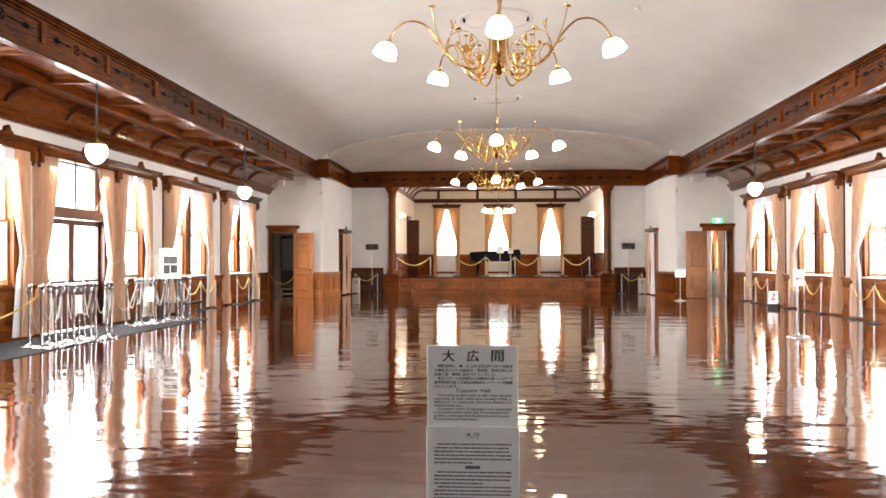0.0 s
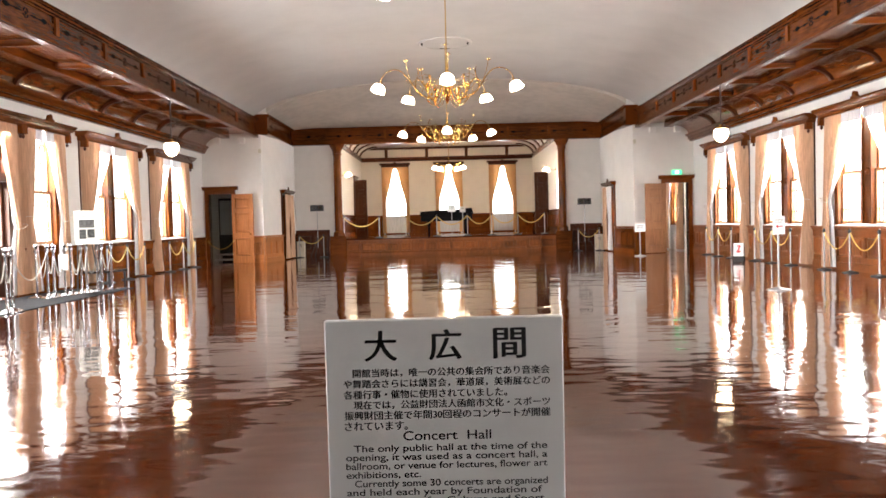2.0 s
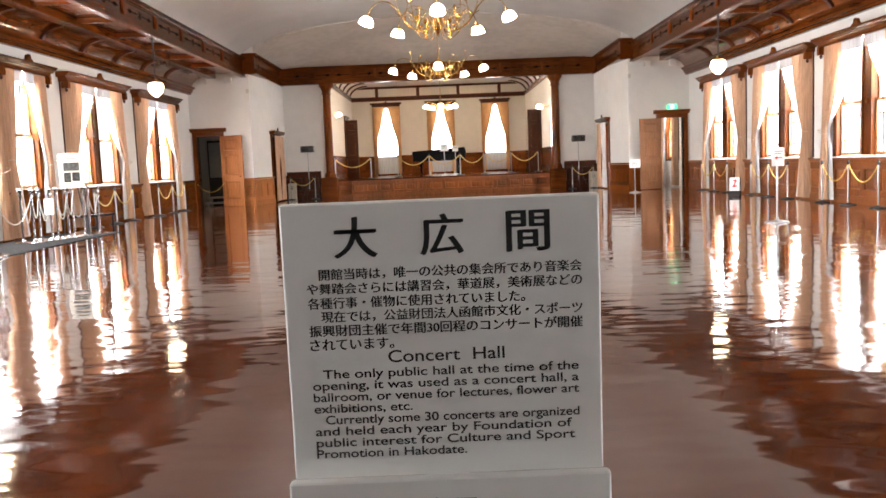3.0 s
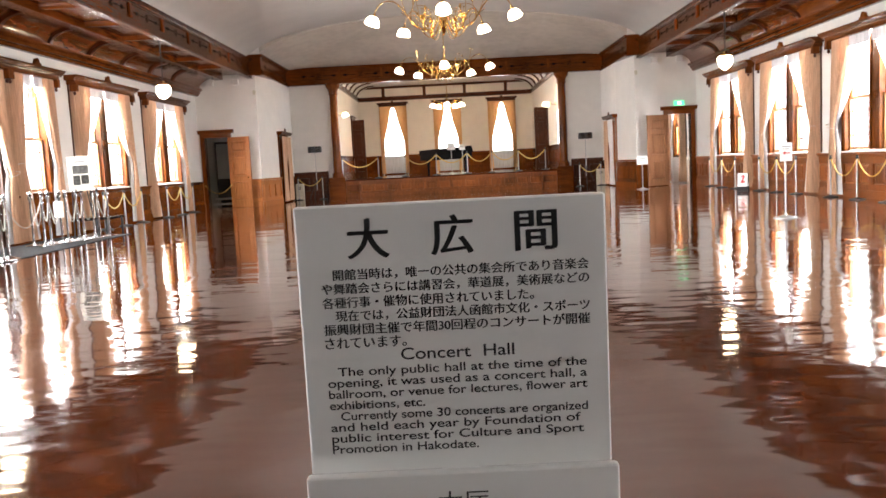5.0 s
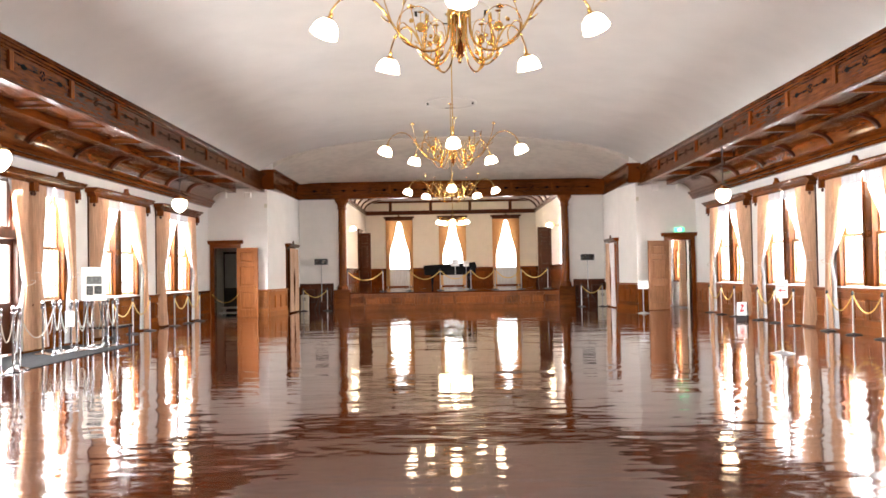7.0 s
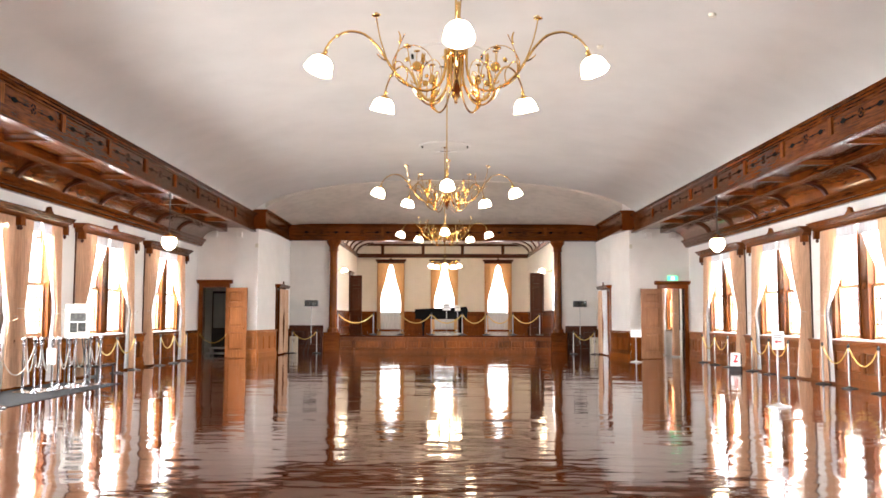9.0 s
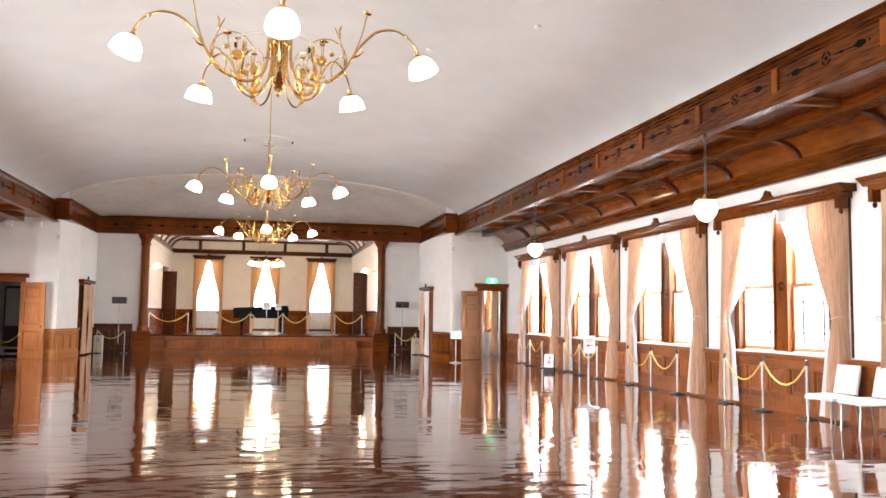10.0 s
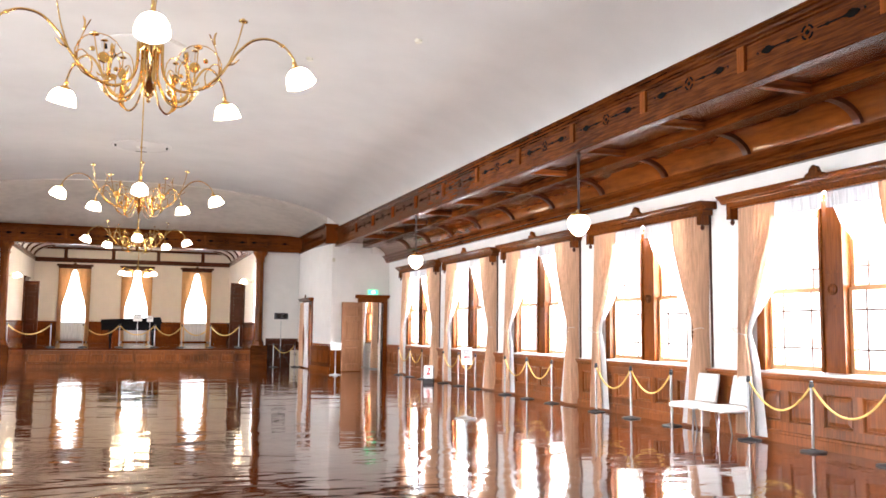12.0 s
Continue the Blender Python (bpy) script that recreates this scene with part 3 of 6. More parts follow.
for k in range(-3, 4):
    o = new("pierced_ornament", ORNAMENT)
    o.parent = beam
    o.matrix_basis = Matrix.Translation((k * 1.62, YS - 0.227, (BZ0 + BZ1) / 2 + 0.03))
    if k < 3:
        bm = bmesh.new()
        bx(bm, (k + 0.5) * 1.62 - 0.05, (k + 0.5) * 1.62 + 0.05, YS - 0.26, YS - 0.22, BZ0 + 0.16, BZ1 - 0.09)
        part("frieze_stile", bm, M_WOOD_Z, beam)
bm = bmesh.new()
bx(bm, -ENT - 0.3, ENT + 0.3, YS - 0.05, YS + 0.2, BZ1, 6.5)
setting("wall_over_stage", bm, M_PLASTER, "white plaster over the stage beam")


# ---- wainscot ----
def wainscot(name, m, length, height, gaps, material, pitch=0.62):
    """Panelled dado along local x from 0 to length, facing local -y, with gaps for doors."""
    root = thing(name, m, "varnished wood wainscot with raised panels", "wainscot", kind="structure")
    bm, skirt, cap = bmesh.new(), bmesh.new(), bmesh.new()
    at = 0.0
    runs = []
    for g0, g1 in sorted(gaps) + [(length, length)]:
        if g0 - at > 0.05:
            runs.append((at, g0))
        at = max(at, g1)
    for a, b in runs:
        bx(bm, a, b, -0.02, -0.001, 0, height - 0.06)
        extrude(skirt, [(-0.021, 0), (-0.085, 0), (-0.085, 0.11), (-0.075, 0.125), (-0.075, 0.15), (-0.06, 0.165), (-0.021, 0.165)], "x", a, b)
        extrude(cap, [(-0.001, height - 0.09), (-0.06, height - 0.09), (-0.065, height - 0.075), (-0.08, height - 0.06), (-0.085, height - 0.035), (-0.105, height - 0.028), (-0.105, height), (-0.001, height)], "x", a, b)
        bx(bm, a, b, -0.056, -0.001, height - 0.22, height - 0.091)
        bx(bm, a, b, -0.056, -0.001, 0.166, 0.28)
    part("dado", bm, material, root)
    part("skirting", skirt, material, root)
    part("cap_rail", cap, material, root)
    first = None
    for a, b in runs:
        n = max(1, round((b - a) / pitch))
        w = (b - a) / n
        for k in range(n):
            key = round(w, 3)
            if first is None or first[0] != key:
                bm = bmesh.new()
                h0, h1, q = 0.28, height - 0.22, w / 2 - 0.075
                bx(bm, -w / 2, -q, -0.056, -0.001, h0, h1)
                bx(bm, q, w / 2, -0.056, -0.001, h0, h1)
                lo, hi = [], []
                for r, y in ((0.0, -0.048), (0.012, -0.05), (0.022, -0.024), (0.034, -0.021), (0.04, -0.034), (0.085, -0.05)):
                    ring = [bm.verts.new(c) for c in ((-q + r, y, h0 + r), (q - r, y, h0 + r), (q - r, y, h1 - r), (-q + r, y, h1 - r))]
                    lo.append(ring)
                for ra, rb in zip(lo, lo[1:]):
                    for i in range(4):
                        bm.faces.new((ra[i], ra[(i + 1) % 4], rb[(i + 1) % 4], rb[i]))
                bm.faces.new(lo[-1])
                first = (key, mesh("panel", bm, material))
            o = new("panel", first[1])
            o.parent = root
            o.matrix_basis = Matrix.Translation((a + (k + 0.5) * w, 0, 0))
    return root


DADO = 0.93
# facing -x on the east wall: local x runs along -y
wainscot("wainscot_east", pose(WX, YB, 0, 0, 0, -90), YB - Y0, DADO, [], M_DADO)
wainscot("wainscot_west", pose(-WX, Y0, 0, 0, 0, 90), YB - Y0, DADO, [(WEST_DOOR - 1.35 - Y0, WEST_DOOR + 1.35 - Y0)], M_WOOD_Z)
wainscot("wainscot_block", pose(-WX, YB, 0), WX - BX - RB, DADO, [(0.1, 1.06)], M_DOOR, 0.5)
wainscot("wainscot_block", pose(BX + RB, YB, 0), WX - BX - RB, DADO, [(7.33 - BX - RB, 8.30 - BX - RB)], M_WOOD_Z, 0.5)
wainscot("wainscot_niche", pose(-BX, YB + RY, 0, 0, 0, 90), YS - YB - RY, DADO, [(0.0, 3.6 - RY)], M_WOOD_Z, 0.6)
wainscot("wainscot_niche", pose(BX, YS, 0, 0, 0, -90), YS - YB - RY, DADO, [(1.2, 2.9)], M_WOOD_Z, 0.6)
wainscot("wainscot_niche", pose(-BX, YS, 0), 1.35, 1.05, [], M_WOOD_DARK, 0.55)
wainscot("wainscot_niche", pose(4.85, YS, 0), 1.25, 1.05, [], M_WOOD_DARK, 0.55)

# the dado follows the splayed corners of the end blocks
for side in (-1, 1):
    root = thing("wainscot_corner", pose(0, 0, 0), "varnished wood dado along the splayed corner of the end block", "wainscot", kind="structure")

    def run(out, z0, z1, u0=0.0, u1=1.0, back=0.001):
        bm = bmesh.new()
        far = math.hypot(RB, RY)
        line_ = [[(side * (BX + RB * (1 - u) - d * RY / far), YB + RY * u - d * RB / far) for u in (u0, u1)] for d in (out, back)]
        extrude(bm, line_[0] + line_[1][::-1], "z", z0, z1)
        return bm
    wood = M_DOOR if side < 0 else M_WOOD_Z
    part("dado", run(0.02, 0.0, DADO - 0.06), wood, root)
    part("skirting", run(0.08, 0.0, 0.16, back=0.021), wood, root)
    part("cap_rail", run(0.10, DADO - 0.05, DADO), wood, root)
    part("rail", run(0.056, DADO - 0.22, DADO - 0.06, back=0.021), wood, root)
    part("rail", run(0.056, 0.161, 0.28, back=0.021), wood, root)
    for k in range(4):
        part("stile", run(0.055, 0.28, DADO - 0.22, k * 0.312, k * 0.312 + 0.064, 0.021), wood, root)

# ---- stage ----
bm = bmesh.new()
bx(bm, -4.75, 4.75, YS - 0.25, YE + 0.1, 0.0, SZ - 0.05)
bx(bm, -3.45, 3.6, YS - 0.62, YS - 0.2, 0.0, SZ - 0.05)
stage = setting("stage", bm, M_DADO, "low wooden stage with a panelled front")
bm = bmesh.new()
bx(bm, -4.64, 4.64, YS - 0.28, YE, SZ - 0.05, SZ)
bx(bm, -3.48, 3.63, YS - 0.66, YS - 0.28, SZ - 0.05, SZ - 0.001)
part("stage_floor", bm, M_STAGE_FLOOR, stage, "glossy dark brown stage boards")
for a, b, y in ((-4.7, -3.5, YS - 0.25), (3.65, 4.7, YS - 0.25), (-3.45, 3.6, YS - 0.62)):
    n = max(1, round((b - a) / 0.52))
    w = (b - a) / n
    bm = bmesh.new()
    extrude(bm, [(y - 0.001, 0), (y - 0.075, 0), (y - 0.075, 0.09), (y - 0.06, 0.12), (y - 0.04, 0.15), (y - 0.001, 0.15)], "x", a, b)
    bx(bm, a, b, y - 0.04, y - 0.001, 0.151, 0.20)
    bx(bm, a, b, y - 0.04, y - 0.001, 0.47, SZ - 0.075)
    part("stage_rail", bm, M_DADO, stage)
    for k in range(n):
        u0, u1 = a + k * w + 0.05, a + (k + 1) * w - 0.05
        bm = bmesh.new()
        rings = [[bm.verts.new(c) for c in ((u0 + r, y - d, 0.20 + r), (u1 - r, y - d, 0.20 + r), (u1 - r, y - d, 0.47 - r), (u0 + r, y - d, 0.47 - r))]
                 for r, d in ((0.0, 0.036), (0.02, 0.006), (0.045, 0.006), (0.075, 0.026))]
        for ra, rb in zip(rings, rings[1:]):
            for i in range(4):
                bm.faces.new((ra[i], ra[(i + 1) % 4], rb[(i + 1) % 4], rb[i]))
        bm.faces.new(rings[-1])
        part("stage_panel", bm, M_DADO, stage)
        bm = bmesh.new()
        bx(bm, a + k * w - 0.05, a + k * w + 0.05, y - 0.039, y - 0.001, 0.20, 0.47)
        part("stage_stile", bm, M_DADO, stage)

for s in (-1, 1):
    col = thing("column", pose(CX + s * 4.47, YS - 0.02, 0), "dark brown octagonal timber column beside the stage", "column", "stage columns", "structure")
    bm = bmesh.new()
    bevelled(bm, -0.32, 0.32, -0.36, 0.3, 0, SZ + 0.12, 0.02)
    part("plinth", bm, M_WOOD_X, col)
    bm = bmesh.new()
    lathe(bm, [(0.22, SZ + 0.12), (0.22, SZ + 0.24), (0.18, SZ + 0.30), (0.16, SZ + 0.32), (0.148, 3.95), (0.148, 4.0)], 8)
    part("shaft", bm, M_WOOD_Z, col)
    bm = bmesh.new()
    lathe(bm, [(0.16, 4.0), (0.19, 4.02), (0.19, 4.06), (0.16, 4.08), (0.18, 4.18), (0.25, 4.30), (0.28, 4.33), (0.28, BZ0 + 0.03)], 8)
    part("capital", bm, M_WOOD_Z, col)

# stage walls, ceiling and cornice
SX = 4.56
bm = bmesh.new()
wall_boxes(bm, "x", YE, YE + 0.3, -SX - 0.25, SX + 0.25, 0.5, 5.6, [(c - 0.62, c + 0.62, 0.85, 4.22) for c in STAGE_WINDOWS])
setting("wall_stage_north", bm, M_PLASTER, "pale plastered back wall of the stage")
for s, nm, d in ((-1, "wall_stage_west", (42.4, 43.7)), (1, "wall_stage_east", (39.6, 40.9))):
    bm = bmesh.new()
    a0, a1 = sorted((s * SX, s * (SX + 0.25)))
    # the door hole, and a small opening added only to admit stage light
    wall_boxes(bm, "y", a0, a1, YS + 0.25, YE, 0.5, 5.6, [(d[0], d[1], SZ, SZ + 2.75), (35.5, 36.4, SZ + 0.9, SZ + 2.4)])
    setting(nm, bm, M_PLASTER, "white plastered side wall of the stage")
    bm = bmesh.new()
    x0, x1 = sorted((s * 7.4, s * 7.6))
    bx(bm, x0, x1, 38.6, YE + 0.5, 0, 5)
    setting("wall_stage_wing", bm, M_GREYWALL, "grey wall of the wing beyond the stage")
    bm = bmesh.new()
    extrude(bm, [(s * (SX - 0.001), 4.55), (s * (SX - 0.07), 4.57), (s * (SX - 0.13), 4.66), (s * (SX - 0.13), 4.71), (s * (SX - 0.001), 4.71)], "y", YS + 0.3, YE - 0.14)
    setting("stage_cornice", bm, M_WOOD_Y, "brown timber picture rail round the stage")
    # coved ceiling ribs
    cove_pts = [(SX - 0.02 - 0.9 * (1 - math.cos(a)), 4.71 + 0.55 * math.sin(a)) for a in [math.pi / 2 * k / 8 for k in range(9)]]
    bm = bmesh.new()
    back = [(x + 0.06, z + 0.06) for x, z in cove_pts]
    extrude(bm, [(s * x, z) for x, z in cove_pts + back[::-1]], "y", YS + 0.3, YE - 0.01)
    cv = setting("ceiling_stage_cove", bm, M_PLASTER, "white plaster cove over the stage", soft=True)
    ins = [(x - 0.05, z - 0.05) for x, z in cove_pts]
    first = None
    for k in range(7):
        y = YE - 0.9 - 1.55 * k
        if first is None:
            bm = bmesh.new()
            extrude(bm, [(s * x, z) for x, z in ins + cove_pts[::-1]], "y", -0.06, 0.06)
            first = part("cove_rib", bm, M_WOOD_DARK, cv)
            first.location.y = y
        else:
            more(first, "cove_rib", Matrix.Translation((0, y, 0)))
bm = bmesh.new()
bx(bm, -SX - 0.25, SX + 0.25, YS + 0.2, YE + 0.3, 5.26, 5.4)
setting("ceiling_stage", bm, M_PLASTER, "white plaster stage ceiling")
bm = bmesh.new()
extrude(bm, [(YE - 0.001, 4.52), (YE - 0.08, 4.54), (YE - 0.14, 4.66), (YE - 0.14, 4.73), (YE - 0.001, 4.73)], "x", -SX + 0.02, SX - 0.02)
bx(bm, -SX + 0.3, SX - 0.3, YE - 0.1, YE - 0.002, 5.15, 5.26)
for x in (-3.2, -1.05, 1.05, 3.2):
    bx(bm, x - 0.08, x + 0.08, YE - 0.1, YE - 0.003, 4.73, 5.15)
setting("stage_cornice", bm, M_WOOD_DARK, "brown timber cornice with short posts")
ST = 1.0
wainscot("wainscot_stage", pose(-SX, YE, SZ), 2 * SX, ST, [(SX + c - 0.66, SX + c + 0.66) for c in STAGE_WINDOWS], M_WOOD_Z, 0.6)
wainscot("wainscot_stage", pose(-SX, YS + 0.3, SZ, 0, 0, 90), YE - YS - 0.3, ST, [(42.4 - YS - 0.3, 43.7 - YS - 0.3)], M_WOOD_Z, 0.6)
wainscot("wainscot_stage", pose(SX, YE, SZ, 0, 0, -90), YE - YS - 0.3, ST, [(YE - 40.9, YE - 39.6)], M_WOOD_Z, 0.6)


# ---- windows, seen from the room: local x along the wall, local y into the room ----
def on_east(y, z=0.0, off=0.0):
    return pose(WX - off, y, z, 0, 0, 90)


def on_west(y, z=0.0, off=0.0):
    return pose(-WX + off, y, z, 0, 0, -90)


def on_north(x, wall, z=0.0):
    return pose(x, wall, z, 0, 0, 180)


def sash(root, x0, x1, z0, z1, y, wood, bars=True):
    bm = bmesh.new()
    f = 0.055
    bx(bm, x0, x0 + f, y - 0.04, y, z0, z1)
    bx(bm, x1 - f, x1, y - 0.04, y, z0, z1)
    bx(bm, x0 + f, x1 - f, y - 0.04, y - 0.001, z0, z0 + f * 1.2)
    bx(bm, x0 + f, x1 - f, y - 0.04, y - 0.001, z1 - f * 0.8, z1)
    fr = part("sash", bm, wood, root, "honey-coloured wooden sash")
    if bars:
        u0, u1, w0, w1 = x0 + f, x1 - f, z0 + f * 1.2, z1 - f * 0.8
        du, dw = 0.22 * (u1 - u0), 0.24
        for a in (u0 + du, u1 - du):
            bm = bmesh.new()
            bx(bm, a - 0.011, a + 0.011, y - 0.03, y - 0.012, w0, w1)
            part("glazing_bar", bm, M_WOOD_DARK, fr)
        for b in (w0 + dw, w1 - dw):
            bm = bmesh.new()
            bx(bm, u0, u1, y - 0.029, y - 0.013, b - 0.011, b + 0.011)
            part("glazing_bar", bm, M_WOOD_DARK, fr)
    bm = bmesh.new()
    bx(bm, x0 + f - 0.004, x1 - f + 0.004, y - 0.024, y - 0.018, z0 + f, z1 - f * 0.8)
    pane = part("pane", bm, M_GLASS, fr)
    pane.visible_shadow = False


def window(name, m, half, z0, z1, mullion, label):
    root = thing(name, m, label, "window", kind="structure")
    bm = bmesh.new()
    c = 0.11
    bx(bm, -half - c, -half + 0.05, -0.16, 0.035, z0 - 0.02, z1)
    bx(bm, half - 0.05, half + c, -0.16, 0.035, z0 - 0.02, z1)
    bx(bm, -half - c, half + c, -0.16, 0.034, z1, z1 + 0.12)
    part("window_frame", bm, M_WOOD_Z, root)
    reach = half + (0.45 if mullion else 0.36)
    for s in (-1, 1):
        bm = bmesh.new()
        bx(bm, s * reach - 0.011, s * reach + 0.011, 0.001, 0.03, z0, z1 - 0.035)
        part("casing", bm, M_WOOD_DARK, root)
    bm = bmesh.new()
    extrude(bm, [(-0.2, z0 - 0.03), (0.05, z0 - 0.03), (0.06, z0 - 0.015), (0.06, z0 + 0.012), (-0.2, z0 + 0.03)], "x", -half - 0.16, half + 0.16)
    part("window_sill", bm, M_WHITE if mullion else M_WOOD_Y, root, "pale sill" if mullion else "")
    mid = 2.05
    if mullion:
        bm = bmesh.new()
        q = 0.20
        bx(bm, -q, q, -0.15, 0.0, z0 + 0.03, z1)
        for a, b in ((-q, -q + 0.045), (q - 0.045, q)):
            bx(bm, a, b, 0.0, 0.03, z0 + 0.03, z1)
        for b in (z0 + 0.08, mid - 0.22, mid + 0.22, z1 - 0.1):
            bx(bm, -q + 0.046, q - 0.046, 0.0, 0.018, b - 0.02, b + 0.02)
        ml = part("mullion", bm, M_WOOD_Z, root)
        bm = bmesh.new()
        lathe(bm, [(0.075, 0), (0.075, 0.018), (0.055, 0.03), (0.05, 0.018), (0.03, 0.03), (0.012, 0.036)], 16)
        bmesh.ops.transform(bm, matrix=pose(0, 0, mid, -90), verts=bm.verts)
        part("roundel", bm, M_WOOD_Z, ml, soft=True)
        spans = ((-half + 0.05, -q), (q, half - 0.05))
    else:
        spans = ((-half + 0.05, half - 0.05),)
    for a, b in spans:
        sash(root, a, b, z0 + 0.03, mid + 0.02, -0.06, M_SASH)
        sash(root, a, b, mid - 0.02, z1, -0.11, M_SASH)
    return root


def pelmet(m, half, label, group):
    root = thing("pelmet", m @ Matrix.Translation((0, 0, -0.075)), label, "pelmet", group)
    bm = bmesh.new()
    bx(bm, -half, half, 0.006, 0.20, 3.37, 3.47)
    extrude(bm, [(0.006, 3.455), (0.215, 3.455), (0.22, 3.48), (0.245, 3.49), (0.25, 3.51), (0.29, 3.53), (0.295, 3.545), (0.315, 3.55), (0.315, 3.575), (0.006, 3.575)], "x", -half - 0.10, half + 0.10)
    extrude(bm, [(0.2, 3.37), (0.215, 3.385), (0.2, 3.40)], "x", -half, half)
    part("board", bm, M_WOOD_Y, root)
    bm = bmesh.new()
    prof = [(-0.15, 0), (-0.14, 0.035), (-0.10, 0.03), (-0.075, 0.06), (-0.06, 0.10), (-0.03, 0.125), (0.03, 0.125), (0.06, 0.10), (0.075, 0.06), (0.10, 0.03), (0.14, 0.035), (0.15, 0)]
    extrude(bm, [(a, 3.575 + b * 1.1) for a, b in prof], "y", 0.2, 0.27)
    for a, b, r in ((-0.1, 0.03, 0.032), (0.1, 0.03, 0.032), (0.0, 0.115, 0.038)):
        lathe(bm, [(r * 0.4, -r * 0.9), (r * 0.9, -r * 0.45), (r, 0), (r * 0.9, r * 0.45), (r * 0.4, r * 0.9)], 10, (a, 0.255, 3.575 + b))
    part("crest", bm, M_WOOD_Z, root)
    for s in (-1, 1):
        bm = bmesh.new()
        bevelled(bm, s * (half - 0.07) - 0.05, s * (half - 0.07) + 0.05, 0.06, 0.225, 3.22, 3.40, 0.01)
        br = part("bracket", bm, M_WOOD_Z, root)
        bm = bmesh.new()
        lathe(bm, [(0.012, 3.22), (0.03, 3.20), (0.036, 3.175), (0.024, 3.15), (0.008, 3.135)], 10, (s * (half - 0.07), 0.15, 0))
        part("drop", bm, M_WOOD_DARK, br, soft=True)
    return root


def sheet(bm, outer, inner, zs, y, depth, pleats, lean=0.0, hug=0.0):
    """Pleated cloth between two edges given as functions of height; hug is the share that turns back to the wall."""
    n = pleats * 10
    rows = []
    for z in zs:
        a, b = outer(z), inner(z)
        row = []
        for i in range(n + 1):
            u = i / n
            ph = 2 * math.pi * pleats * u
            w = (2 * abs(math.sin(0.5 * ph + 0.3 * math.sin(1.1 * ph + 0.8 * z))) ** 0.42 - 1.2) * (0.75 + 0.25 * math.sin(5.1 * u + 1.3 * z))
            off = y + lean * (zs[-1] - z) / (zs[-1] - zs[0]) + depth * w * min(1.0, 0.35 + abs(b - a) / 0.9)
            if u < hug:
                off = 0.012 + (off - 0.012) * math.sin(math.pi / 2 * u / hug)
            row.append((a + (b - a) * u, off, z))
        rows.append(row)
    skin(bm, rows)


def curve(points):
    """Smooth steps between (height, value) pairs."""
    pts = sorted(points)

    def f(z):
        if z <= pts[0][0]:
            return pts[0][1]
        for (z0, v0), (z1, v1) in zip(pts, pts[1:]):
            if z <= z1:
                t = (z - z0) / (z1 - z0)
                t = t * t * (3 - 2 * t)
                return v0 + (v1 - v0) * t
        return pts[-1][1]
    return f


def line(points):
    """Straight steps between (height, value) pairs."""
    zs, vs = zip(*sorted(points))
    return lambda z: float(np.interp(z, zs, vs))


def curtain(m, s, half, top_in, sheer_in, group, top=3.325, foot=0.05, tie=1.50, label="apricot curtain tied back over a white sheer"):
    """One side of a pair: s is -1 or 1, half the pelmet's reach, top_in where the cloth ends at the top."""
    root = thing("curtain", m, label, "curtain", group)
    o = half - 0.085
    zs = [foot + (top - foot) * k / 30 for k in range(31)]
    outer = curve([(foot, s * (o + 0.02)), (tie, s * (o - 0.05)), (top, s * o)])
    inner = line([(foot, s * (o - 0.40)), (tie - 0.5, s * (o - 0.33)), (tie - 0.1, s * (o - 0.24)), (tie, s * (o - 0.22)), (tie + 0.12, s * (o - 0.26)), (tie + 0.6, s * (0.55 * (o - 0.26) + 0.45 * (top_in + 0.1))), (top - 0.45, s * (top_in + 0.06)), (top, s * top_in)])
    bm = bmesh.new()
    sheet(bm, outer, inner, zs, 0.12, 0.06, 11, lean=0.06, hug=0.12)
    part("drape", bm, M_CURTAIN, root, "apricot cloth with a faint leaf weave", soft=True)
    bm = bmesh.new()
    so = curve([(foot, s * (o - 0.10)), (tie - 0.4, s * (o - 0.10)), (tie, s * (o - 0.12)), (tie + 0.4, s * (o - 0.25)), (top, s * (top_in + 0.05))])
    si = line([(foot, s * (o - 0.60)), (tie - 0.4, s * (o - 0.44)), (tie, s * (o - 0.27)), (tie + 0.12, s * (o - 0.32)), (tie + 0.6, s * (0.58 * (o - 0.26) + 0.42 * (sheer_in + 0.2))), (top - 0.45, s * (sheer_in + 0.22)), (top, s * sheer_in)])
    sheet(bm, so, si, zs, 0.07, 0.022, 8, lean=0.07)
    part("sheer", bm, M_SHEER, root, "thin white net cloth", soft=True)
    bm = bmesh.new()
    sheet(bm, lambda z: s * (top_in + 0.05), lambda z: s * (sheer_in + 0.02), [top - 0.23 + 0.23 * k / 3 for k in range(4)], 0.105, 0.014, 14)
    part("heading", bm, M_NET, root, "gathered heading of the net", soft=True)
    bm = bmesh.new()
    c, r = s * (o - 0.145), 0.125
    ring = [(c + r * math.cos(a), 0.18 + 0.1 * math.sin(a), tie + 0.05 * math.cos(a) * s) for a in [2 * math.pi * k / 20 for k in range(21)]]
    tube(bm, ring, 0.007, 6)
    part("tieback", bm, M_SILVERCLOTH, root, "pale woven tieback", soft=True)
    return root


w_first = p_first = None
c_first = {}


